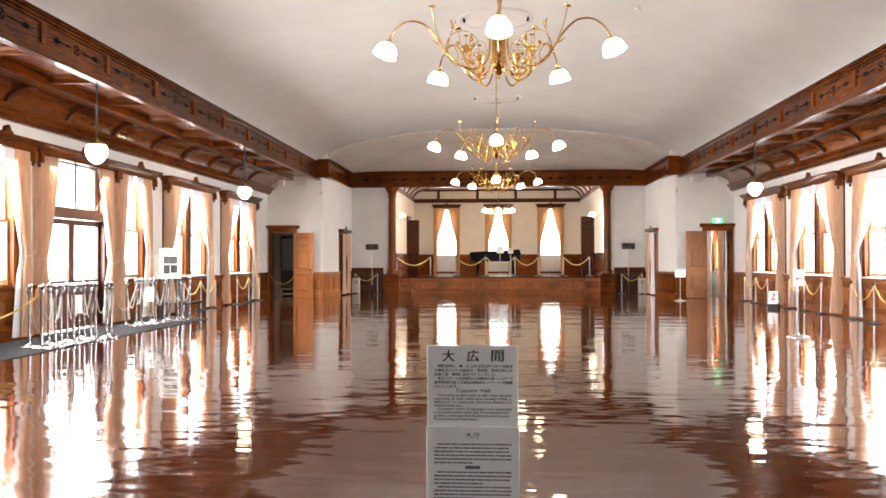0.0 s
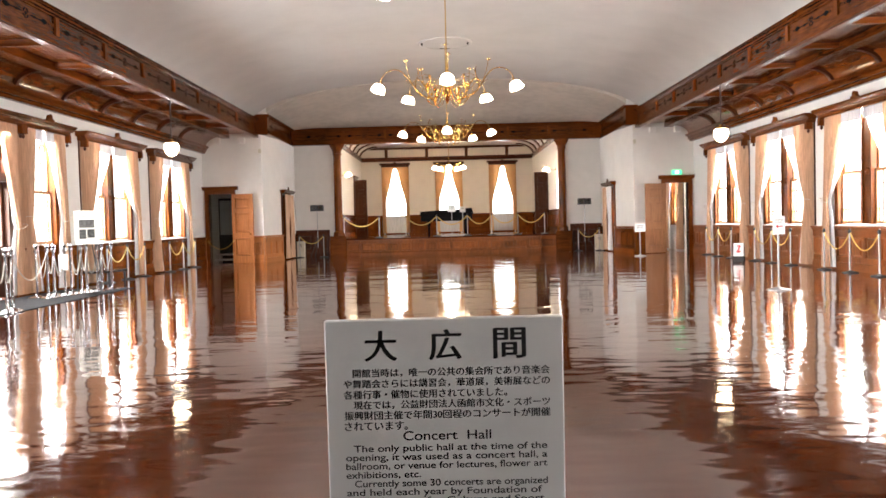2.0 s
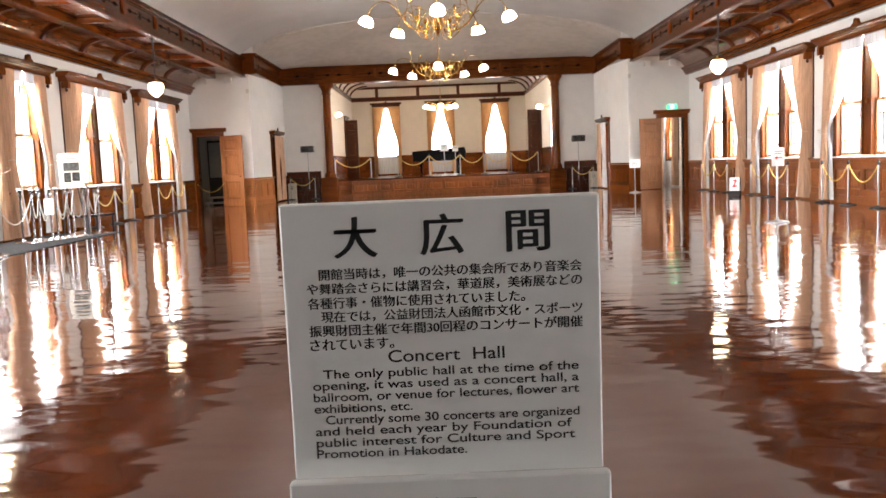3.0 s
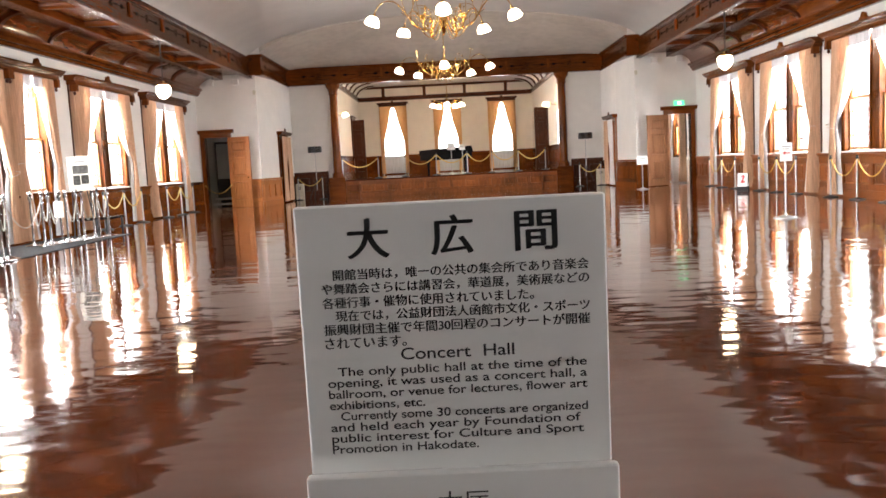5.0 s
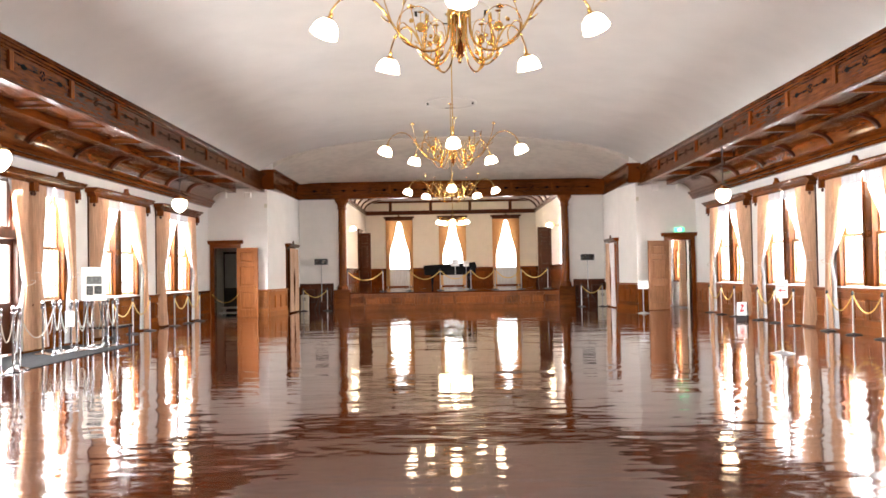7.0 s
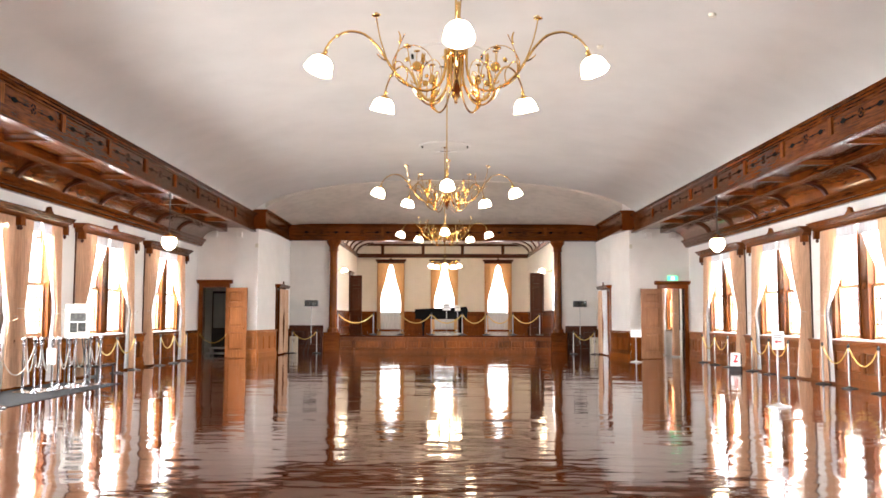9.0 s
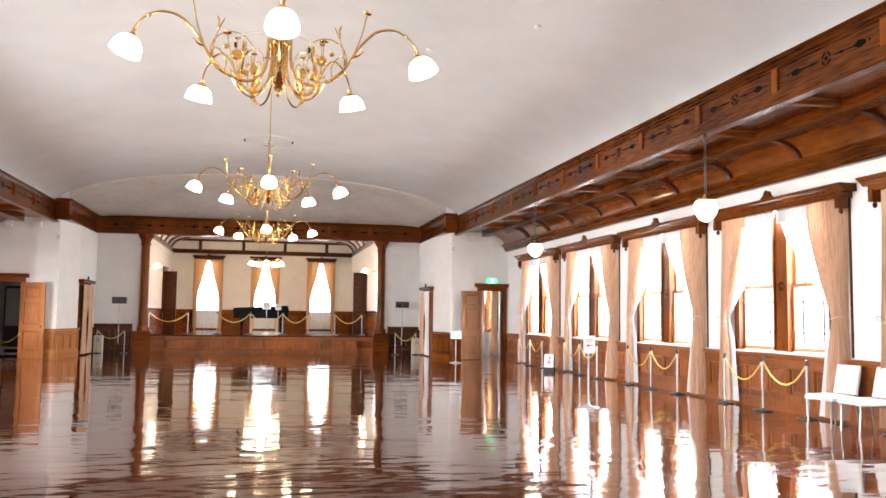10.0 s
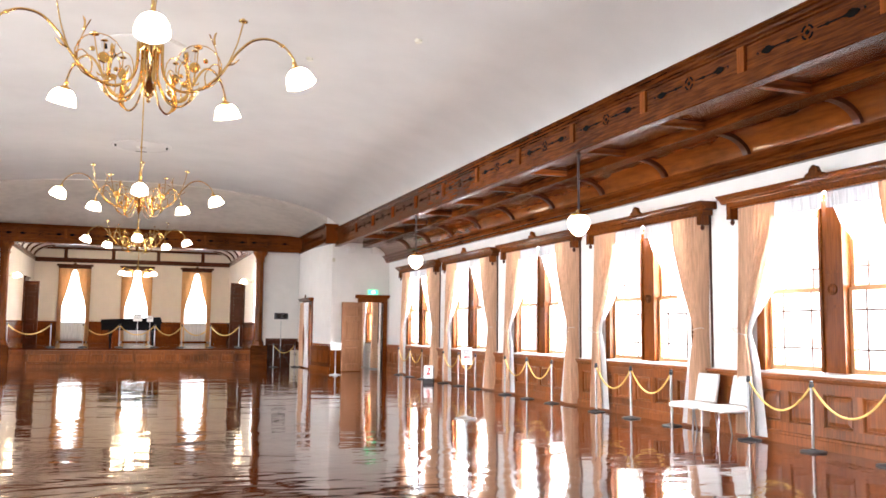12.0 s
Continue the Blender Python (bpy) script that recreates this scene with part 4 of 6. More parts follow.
def dress(m, number, pair=True):
    """A window with its pelmet and curtains; repeats share their meshes."""
    key = "pair" if pair else "narrow"
    half, reach = (1.27, 1.78) if pair else (0.6, 1.02)
    if key not in c_first:
        w = window("window_%d" % number, m, half, 0.95, 3.33, pair, "tall sash window in a brown frame, bright outside")
        p = pelmet(m, reach, "brown carved wooden pelmet over a window", "pelmets over the windows")
        a = curtain(m, -1, reach, 0.86 if pair else 0.42, 0.02, "curtains at the hall windows")
        b = curtain(m, 1, reach, 0.86 if pair else 0.42, 0.02, "curtains at the hall windows")
        c_first[key] = (w, p, a, b)
    else:
        w, *rest = c_first[key]
        copy_thing(w, m).name = "window_%d" % number
        copy_thing(rest[0], m @ Matrix.Translation((0, 0, -0.075)))
        for o in rest[1:]:
            copy_thing(o, m)


number = 0
for c in EAST[::-1]:
    number += 1
    dress(on_east(c), number)
for c in WEST_PAIR[:2]:
    number += 1
    dress(on_west(c), number)
for c in WEST_PAIR[2:]:
    number += 1
    copy_thing(c_first["pair"][0], on_west(c)).name = "window_%d" % number
for c in WEST_NARROW:
    number += 1
    dress(on_west(c), number, False)
dress(on_east(SIDE_ROOM), number + 1, False)

# balcony door on the west wall, with tall curtains
door = thing("door_1", on_west(WEST_DOOR), "double brown wooden balcony door with large panes and a transom", "door", kind="structure")
bm = bmesh.new()
bx(bm, -1.37, -1.20, -0.16, 0.05, 0, 3.33)
bx(bm, 1.20, 1.37, -0.16, 0.05, 0, 3.33)
bx(bm, -1.37, 1.37, -0.16, 0.049, 3.33, 3.45)
bx(bm, -1.20, 1.20, -0.15, 0.04, 2.20, 2.36)
part("door_frame", bm, M_WOOD_DARK, door)
for a, b in ((-1.20, -0.005), (0.005, 1.20)):
    bm = bmesh.new()
    bx(bm, a, a + 0.1, -0.1, -0.05, 0.02, 2.19)
    bx(bm, b - 0.1, b, -0.1, -0.05, 0.02, 2.19)
    bx(bm, a + 0.1, b - 0.1, -0.1, -0.051, 0.02, 0.25)
    bx(bm, a + 0.1, b - 0.1, -0.1, -0.051, 0.86, 0.98)
    bx(bm, a + 0.1, b - 0.1, -0.1, -0.051, 2.08, 2.19)
    bx(bm, a + 0.1, b - 0.1, -0.085, -0.065, 0.25, 0.86)
    lf = part("leaf", bm, M_WOOD_DARK, door)
    bm = bmesh.new()
    bx(bm, a + 0.095, b - 0.095, -0.078, -0.072, 0.97, 2.09)
    part("pane", bm, M_GLASS, lf).visible_shadow = False
sash(door, -1.20, 1.20, 2.36, 3.33, -0.07, M_WOOD_DARK, False)
bm = bmesh.new()
bx(bm, -0.22, -0.19, -0.09, -0.06, 2.40, 3.31)
part("glazing_bar", bm, M_WOOD_DARK, door)
pelmet(on_west(WEST_DOOR), 1.62, "long brown wooden pelmet over the balcony door", "pelmets over the windows")
for s in (-1, 1):
    curtain(on_west(WEST_DOOR), s, 1.62, 0.85, 0.80, "curtains at the hall windows", tie=1.35)

# stage windows
for k, c in enumerate(STAGE_WINDOWS):
    m = on_north(c, YE)
    root = thing("window_%d" % (20 + k), m, "tall narrow stage window in a brown frame, bright outside", "window", kind="structure")
    bm = bmesh.new()
    bx(bm, -0.70, -0.58, -0.16, 0.04, 0.83, 4.22)
    bx(bm, 0.58, 0.70, -0.16, 0.04, 0.83, 4.22)
    bx(bm, -0.70, 0.70, -0.16, 0.04, 4.20, 4.3)
    part("window_frame", bm, M_WOOD_Z, root)
    sash(root, -0.58, 0.58, 0.87, 4.2, -0.06, M_SASH, False)
    pl = thing("pelmet", m, "dark brown wooden pelmet over a stage window", "pelmet", "pelmets on the stage")
    bm = bmesh.new()
    bx(bm, -0.73, 0.73, 0.045, 0.2, 4.22, 4.33)
    extrude(bm, [(0.004, 4.33), (0.21, 4.33), (0.25, 4.38), (0.25, 4.42), (0.004, 4.42)], "x", -0.81, 0.81)
    part("board", bm, M_WOOD_DARK, pl)
    bm = bmesh.new()
    extrude(bm, [(-0.1, 4.42), (-0.05, 4.46), (0, 4.52), (0.05, 4.46), (0.1, 4.42)], "y", 0.15, 0.2)
    part("crest", bm, M_WOOD_DARK, pl)
    for s in (-1, 1):
        root = thing("curtain", m, "orange-lit apricot curtain drawn aside on the stage", "curtain", "curtains on the stage")
        zs = [SZ + 0.05 + (4.26 - SZ - 0.05) * i / 30 for i in range(31)]
        outer = curve([(0, s * 0.72), (9, s * 0.72)])
        inner = line([(SZ, s * 0.50), (1.7, s * 0.55), (2.15, s * 0.56), (2.6, s * 0.47), (3.3, s * 0.27), (4.0, s * 0.13), (4.2, s * 0.02), (4.26, s * 0.01)])
        bm = bmesh.new()
        sheet(bm, outer, inner, zs, 0.12, 0.05, 8)
        part("drape", bm, M_STAGE_CURTAIN, root, soft=True)
    root = thing("cafe_curtain", m, "short pale net curtain across the lower window", "curtain", "net curtains on the stage")
    bm = bmesh.new()
    sheet(bm, lambda z: -0.56, lambda z: 0.56, [SZ + 0.06 + 0.9 * i / 6 for i in range(7)], 0.07, 0.016, 11)
    part("net", bm, M_NET, root, soft=True)
    bm = bmesh.new()
    bx(bm, -0.60, 0.60, 0.001, 0.03, SZ, 0.84)
    part("apron", bm, M_WOOD_Z, root)


# ---- doors at the end blocks ----
def panelled_leaf(bm, w, h, t=0.05):
    """A three-panel door leaf, hinged at x = 0, from 0 to w, with moulded sunk panels on both sides."""
    for a, b in ((0, 0.12), (w - 0.12, w)):
        bx(bm, a, b, 0, t, 0.01, h)
    for a, b in ((0.01, 0.24), (0.86, 1.04), (h - 0.62, h - 0.50), (h - 0.13, h)):
        bx(bm, 0.12, w - 0.12, 0.001, t - 0.001, a, b)
    for a, b in ((0.24, 0.86), (1.04, h - 0.62), (h - 0.50, h - 0.13)):
        for face, inward in ((0.0, 1), (t, -1)):
            rings = [[bm.verts.new(c) for c in ((0.12 + r, face + inward * d, a + r), (w - 0.12 - r, face + inward * d, a + r),
                                                (w - 0.12 - r, face + inward * d, b - r), (0.12 + r, face + inward * d, b - r))]
                     for r, d in ((0.0, -0.008), (0.012, -0.008), (0.026, 0.02), (0.05, 0.021), (0.085, 0.008))]
            for ra, rb in zip(rings, rings[1:]):
                for i in range(4):
                    bm.faces.new((ra[i], ra[(i + 1) % 4], rb[(i + 1) % 4], rb[i]))
            bm.faces.new(rings[-1])


def end_door(side, name, turn, hinge, wood):
    xc = side * 7.81
    root = thing(name, pose(xc, YB, 0), "open panelled wooden door in a corniced brown frame", "door", kind="structure")
    bm = bmesh.new()
    for a, b in ((-0.53, -0.39), (0.39, 0.53)):
        bx(bm, a, b, -0.05, 0.27, 0, DOOR_H)
        bx(bm, a + 0.03, b - 0.03, -0.065, -0.05, 0.2, DOOR_H)
    bx(bm, -0.53, 0.53, -0.051, 0.27, DOOR_H, DOOR_H + 0.13)
    extrude(bm, [(0.0, DOOR_H + 0.13), (-0.06, DOOR_H + 0.13), (-0.08, DOOR_H + 0.17), (-0.14, DOOR_H + 0.22), (-0.14, DOOR_H + 0.26), (0.0, DOOR_H + 0.26)], "x", -0.62, 0.62)
    part("door_frame", bm, M_WOOD_X, root)
    bm = bmesh.new()
    panelled_leaf(bm, 0.80, DOOR_H - 0.02)
    leaf = part("leaf", bm, wood, root)
    leaf.matrix_basis = pose(hinge, -0.06, 0.008, 0, 0, turn)
    bm = bmesh.new()
    lathe(bm, [(0.012, 0), (0.012, 0.04), (0.03, 0.05), (0.032, 0.07), (0.015, 0.085)], 10)
    bmesh.ops.transform(bm, matrix=pose(0.73, 0.0, 1.0, 90), verts=bm.verts)
    part("door_handle", bm, M_BRASS, leaf, "round brass knob", soft=True)


end_door(-1, "door_2", -16, 0.40, M_DOOR)
end_door(1, "door_3", 197, -0.40, M_TAN)

# glimpses of the rooms beyond those doors
for s in (-1, 1):
    bm = bmesh.new()
    x0, x1 = sorted((s * 6.3, s * 8.35))
    bx(bm, x0, x1, YS + 0.24, YS + 0.29, 0, 1.0)
    setting("wainscot_side_room", bm, M_WOOD_DARK, "dark dado in the room beyond the door")
cab = thing("glazed_cabinet", pose(-7.62, 32.0, 0), "dark cabinet with grey glass doors in the side room", "cabinet")
bm = bmesh.new()
bevelled(bm, -0.75, 0.75, 0, 0.45, 0, 2.3, 0.01)
part("body", bm, M_BLACKIRON, cab)
for k, (a, b) in enumerate(((-0.70, 0.12), (0.16, 0.70))):
    bm = bmesh.new()
    bevelled(bm, a, b, -0.012, -0.001, 0.98, 2.22, 0.003)
    part("glass_door", bm, M_GREYWALL, cab, "grey misted glass door")
    bm = bmesh.new()
    lathe(bm, [(0.008, -0.08), (0.008, 0.08)], 8, ((b if k == 0 else a) - 0.04 * (1 - 2 * k), -0.03, 1.5))
    part("handle", bm, M_STEEL, cab)
for z in (0.06, 0.24):
    bm = bmesh.new()
    bevelled(bm, -8.35, -7.1, 31.2 + z * 1.5, 31.55 + z * 1.5, z, z + 0.06, 0.006)
    bx(bm, -8.3, -8.24, 31.25 + z * 1.5, 31.5 + z * 1.5, 0, z)
    bx(bm, -7.2, -7.14, 31.25 + z * 1.5, 31.5 + z * 1.5, 0, z)
    tagged(part("low_shelf", bm, M_WHITE), "low white-painted shelf beyond the open door", "shelf", "low shelves in the side room")

# curtained openings in the sides of the end blocks
for s in (-1, 1):
    m = pose(s * BX, 32.95, 0, 0, 0, 90 if s > 0 else -90)
    root = thing("doorway", m, "side doorway with a brown corniced frame", "doorway", kind="structure")
    bm = bmesh.new()
    bx(bm, -0.86, -0.74, -0.26, 0.05, 0, 2.35)
    bx(bm, 0.74, 0.86, -0.26, 0.05, 0, 2.35)
    bx(bm, -0.86, 0.86, -0.26, 0.05, 2.34, 2.45)
    extrude(bm, [(0.0, 2.45), (0.14, 2.45), (0.2, 2.52), (0.2, 2.57), (0.0, 2.57)], "x", -0.98, 0.98)
    part("door_frame", bm, M_WOOD_X, root)
    bm = bmesh.new()
    extrude(bm, [(-0.1, 2.57), (-0.04, 2.62), (0, 2.7), (0.04, 2.62), (0.1, 2.57)], "y", 0.1, 0.15)
    part("crest", bm, M_WOOD_DARK, root)
    for e in (-1, 1):
        c = thing("curtain", m, "white cotton curtain tied back in a side doorway" if s > 0 and e < 0 else "pale apricot curtain tied back in a side doorway", "curtain", "doorway curtains")
        bm = bmesh.new()
        outer = curve([(0, e * 0.80), (9, e * 0.80)])
        inner = curve([(0.05, e * 0.06), (1.2, e * 0.22), (1.8, e * 0.06), (2.4, e * 0.01)])
        sheet(bm, outer, inner, [0.05 + 2.35 * k / 20 for k in range(21)], 0.15, 0.05, 6)
        part("drape", bm, M_COTTON if s > 0 and e < 0 else M_CURTAIN, c, soft=True)

# ---- exit sign ----
ex = thing("exit_sign", pose(7.81, YB, 2.66), "small lit green exit sign over a door", "exit sign")
bm = bmesh.new()
bevelled(bm, -0.165, 0.165, -0.08, -0.004, 0, 0.15, 0.01)
part("housing", bm, M_GREEN, ex)
bm = bmesh.new()
bx(bm, -0.06, 0.06, -0.086, -0.0805, 0.02, 0.13)
part("lit_panel", bm, M_GREENW, ex, "pale lit middle of the sign")


# ---- stanchions and ropes ----
def post_a():
    root = thing("stanchion", pose(8.06, 0, 0), "slim steel rope post with a black foot and cap", "stanchion", "rope posts by the windows")
    bm = bmesh.new()
    lathe(bm, [(0.16, 0), (0.16, 0.012), (0.15, 0.02), (0.05, 0.035), (0.022, 0.05)], 20)
    part("foot", bm, M_BLACKIRON, root, "black round foot", soft=True)
    bm = bmesh.new()
    lathe(bm, [(0.019, 0.05), (0.019, 0.80)], 12)
    part("pole", bm, M_STEEL, root, soft=True)
    bm = bmesh.new()
    lathe(bm, [(0.024, 0.80), (0.03, 0.81), (0.03, 0.85), (0.02, 0.862), (0.026, 0.87), (0.026, 0.885), (0.01, 0.89)], 12)
    part("cap", bm, M_BLACKIRON, root, "black cap with hooks", soft=True)
    return root


def post_b():
    root = thing("stanchion", pose(0, 0, 0), "bright chromed rope post with a ball top", "stanchion", "stored rope posts")
    bm = bmesh.new()
    lathe(bm, [(0.15, 0), (0.15, 0.008), (0.13, 0.016), (0.04, 0.04), (0.022, 0.06)], 20)
    part("foot", bm, M_CHROME, root, soft=True)
    bm = bmesh.new()
    lathe(bm, [(0.024, 0.06), (0.024, 0.86)], 12)
    part("pole", bm, M_CHROME, root, soft=True)
    bm = bmesh.new()
    lathe(bm, [(0.032, 0.84), (0.042, 0.85), (0.042, 0.90), (0.02, 0.91), (0.034, 0.925), (0.042, 0.955), (0.034, 0.985), (0.01, 0.997)], 12)
    part("cap", bm, M_CHROME, root, soft=True)
    return root


def rope(a, b, sag, material, label, r=0.014, group="barrier ropes"):
    a, b = Vector(a), Vector(b)
    n = 14
    pts = [a.lerp(b, k / n) - Vector((0, 0, sag * (1 - (2 * k / n - 1) ** 2))) for k in range(n + 1)]
    mid = (a + b) / 2
    bm = bmesh.new()
    tube(bm, [p - mid for p in pts], r, 7)
    ob = part("rope", bm, material, None, "", soft=True)
    ob.matrix_basis = Matrix.Translation(mid)
    return tagged(ob, label, "rope", group)


POST = post_a()
used = False
for c in EAST:
    ys = (c + 1.22, c + 0.06, c - 1.10)
    for y in ys:
        if not used:
            POST.matrix_basis = pose(8.06, y, 0)
            used = True
        else:
            copy_thing(POST, pose(8.06, y, 0, 0, 0, 37 * y))
    for a, b in zip(ys, ys[1:]):
        rope((8.06, a, 0.83), (8.06, b, 0.83), 0.36, M_ROPE, "yellow twisted cord hung between rope posts")
for c in WEST_PAIR[:2]:
    ys = (c + 1.3, c + 0.1, c - 1.15)
    for y in ys:
        copy_thing(POST, pose(-8.06, y, 0, 0, 0, 37 * y))
    for a, b in zip(ys, ys[1:]):
        rope((-8.06, a, 0.83), (-8.06, b, 0.83), 0.36, M_ROPE, "yellow twisted cord hung between rope posts")
# across the open door and the niches
rope((-8.27, YB - 0.07, 0.80), (-7.35, YB - 0.07, 0.80), 0.30, M_ROPE, "yellow twisted cord hooked across the open door")
for pts in (((-5.78, 33.9), (-4.85, 33.9)), ((4.95, 33.6), (5.75, 33.6)), ((-8.06, 12.3), (-8.06, 10.9), (-8.06, 9.5))):
    for p in pts:
        copy_thing(POST, pose(*p, 0))
    for a, b in zip(pts, pts[1:]):
        rope((*a, 0.83), (*b, 0.83), 0.30, M_ROPE, "yellow twisted cord hung between rope posts")
# on the stage
sp = (-4.3, -2.85, -1.75, -0.48, 0.78, 1.78, 2.85, 3.95)
for x in sp:
    copy_thing(POST, pose(x, 36.0, SZ))
for k, (a, b) in enumerate(zip(sp, sp[1:])):
    if k not in (1,):
        rope((a, 36.0, SZ + 0.83), (b, 36.0, SZ + 0.83), 0.36, M_ROPE, "yellow twisted cord hung across the stage", 0.02)

# stored posts with cream straps on a grey mat
bm = bmesh.new()
bevelled(bm, -8.2, -6.75, 10.5, 19.2, 0.001, 0.012, 0.004)
tagged(part("floor_mat", bm, M_CARPET), "grey carpet runner beside the wall", "mat")
POST2 = post_b()
rows = [[(-7.02 + 0.02 * k + 0.06 * (k % 2), 12.45 + 0.25 * k) for k in range(9)], [(-7.47 + 0.052 * k - 0.05 * (k % 2), 16.9 + 0.24 * k) for k in range(9)]]
used = False
for row in rows:
    for x, y in row:
        if not used:
            POST2.matrix_basis = pose(x, y, 0.012 if x < -6.9 else 0.0)
            used = True
        else:
            copy_thing(POST2, pose(x, y, 0.012, 0, 0, 53 * y))
    for k, (x, y) in enumerate(row):
        if k % 2 == 0 and k < 8:
            copy_thing(POST2, pose(x - 0.27, y + 0.13, 0.012, 0, 0, 31 * y))
            rope((x, y, 0.88), (x - 0.27, y + 0.13, 0.88), 0.5, M_CREAM, "cream strap hanging between stored posts", 0.008, "straps on the stored posts")
    for i, (a, b) in enumerate(zip(row, row[1:])):
        if i % 3 != 2:
            rope((*a, 0.88), (*b, 0.88), 0.42, M_CREAM, "cream strap hanging between stored posts", 0.010, "straps on the stored posts")
rope((*rows[0][-1], 0.88), (*rows[1][0], 0.88), 0.46, M_CREAM, "cream strap hanging between stored posts", 0.010, "straps on the stored posts")
rope((*rows[0][0], 0.88), (-7.9, 10.6, 0.88), 0.40, M_ROPE, "yellow twisted cord hung between rope posts")
copy_thing(POST2, pose(-7.9, 10.6, 0.012))
for k, (x, y) in enumerate(((rows[0][4]), (rows[1][2]))):
    bm = bmesh.new()
    bevelled(bm, -0.09, 0.09, -0.006, 0.006, 0, 0.30, 0.003)
    ob = part("notice_card", bm, M_WHITE)
    ob.matrix_basis = pose(x, y - 0.06, 0.50)
    tagged(ob, "white paper notice hung on a rope post", "notice", "notices on the rope posts")

# ---- photo board, case, floor signs ----
pb = thing("photo_board", pose(-7.22, 18.05, 0, 0, 0, -8), "cream board with dark photographs on a thin easel", "display board")
bm = bmesh.new()
bevelled(bm, -0.26, 0.26, 0, 0.02, 0.97, 1.64, 0.004)
part("board", bm, M_GREYBOARD, pb)
for x0, x1, z0, z1 in ((-0.15, 0.18, 1.30, 1.46), (-0.15, 0.00, 1.08, 1.27), (0.02, 0.18, 1.10, 1.27)):
    bm = bmesh.new()
    bx(bm, x0, x1, -0.004, -0.001, z0, z1)
    part("photograph", bm, M_PHOTO, pb, "dark photograph")
bm = bmesh.new()
bx(bm, -0.10, 0.14, -0.004, -0.001, 1.52, 1.545)
part("caption_bar", bm, M_GREYBAR, pb)
for x in (-0.2, 0.2):
    bm = bmesh.new()
    tube(bm, [(x, 0.03, 1.5), (x * 1.3, 0.05, 0.0)], 0.012, 8)
    part("leg", bm, M_BLACKIRON, pb)
bm = bmesh.new()
tube(bm, [(0, 0.04, 1.5), (0, 0.45, 0.0)], 0.012, 8)
part("leg", bm, M_BLACKIRON, pb)

bench = thing("low_bench", pose(-7.75, 20.1, 0), "low black bench by the wall", "bench")
bm = bmesh.new()
bevelled(bm, -0.35, 0.35, -0.5, 0.5, 0.30, 0.36, 0.01)
part("top", bm, M_BLACK, bench)
for x in (-0.3, 0.3):
    for y in (-0.44, 0.44):
        bm = bmesh.new()
        bx(bm, x - 0.02, x + 0.02, y - 0.02, y + 0.02, 0, 0.30)
        part("leg", bm, M_BLACKIRON, bench)


def post_sign(name, m, label, w, z0, z1, marks, pole=M_STEEL, base=0.19):
    root = thing(name, m, label, "sign")
    bm = bmesh.new()
    lathe(bm, [(base, 0), (base, 0.012), (base * 0.5, 0.03), (0.03, 0.05), (0.018, 0.08)], 20)
    part("foot", bm, pole, root, soft=True)
    bm = bmesh.new()
    lathe(bm, [(0.016, 0.08), (0.016, z0 + 0.1)], 10)
    part("pole", bm, pole, root, soft=True)
    bm = bmesh.new()
    bevelled(bm, -w / 2, w / 2, -0.04, -0.022, z0, z1, 0.003)
    part("panel", bm, M_WHITE, root)
    for nm, mt, a, b, c, d in marks:
        bm = bmesh.new()
        bx(bm, a, b, -0.0435, -0.0405, c, d)
        part(nm, bm, mt, root)
    return root


ar = post_sign("arrow_sign", pose(5.27, 14.98, 0), "white notice with a red arrow on a chromed stand", 0.19, 0.90, 1.19,
               [("text_bar", M_GREYBAR, -0.07, 0.07, 1.125, 1.135), ("text_bar", M_GREYBAR, -0.07, 0.05, 1.09, 1.098)])
bm = bmesh.new()
extrude(bm, [(0.06, 1.02), (0.06, 1.036), (-0.015, 1.036), (-0.015, 1.058), (-0.06, 1.028), (-0.015, 0.998), (-0.015, 1.02)], "y", -0.0435, -0.0405)
part("arrow", bm, M_RED, ar, "red arrow")
post_sign("notice_stand", pose(6.05, 28.1, 0), "small white notice on a slim stand by the door", 0.34, 0.78, 1.03,
          [("text_bar", M_GREYBAR, -0.11, 0.11, 0.95, 0.97), ("text_bar", M_GREYBAR, -0.11, 0.09, 0.90, 0.915), ("text_bar", M_GREYBAR, -0.11, 0.1, 0.85, 0.865)])
fs = thing("folding_sign", pose(7.72, 23.9, 0, 0, 0, -28), "small white folding floor sign with a red mark and dark edges", "sign")
for s in (-1, 1):
    bm = bmesh.new()
    bevelled(bm, -0.14, 0.14, -0.008, 0.008, 0, 0.50, 0.003)
    b = part("board", bm, M_BLACKIRON, fs)
    b.matrix_basis = pose(0, s * 0.15, 0, s * 16)
    bm = bmesh.new()
    bx(bm, -0.125, 0.125, -0.0115, -0.0085, 0.13, 0.49)
    part("face", bm, M_WHITE, b, "white printed face")
    bm = bmesh.new()
    extrude(bm, [(-0.06, 0.24), (0.0, 0.22), (0.07, 0.25), (0.05, 0.29), (0.0, 0.28), (0.06, 0.40), (0.03, 0.44), (-0.05, 0.42), (-0.04, 0.39), (0.01, 0.40), (-0.03, 0.28)], "y", -0.0145, -0.0118)
    part("red_mark", bm, M_RED, b)


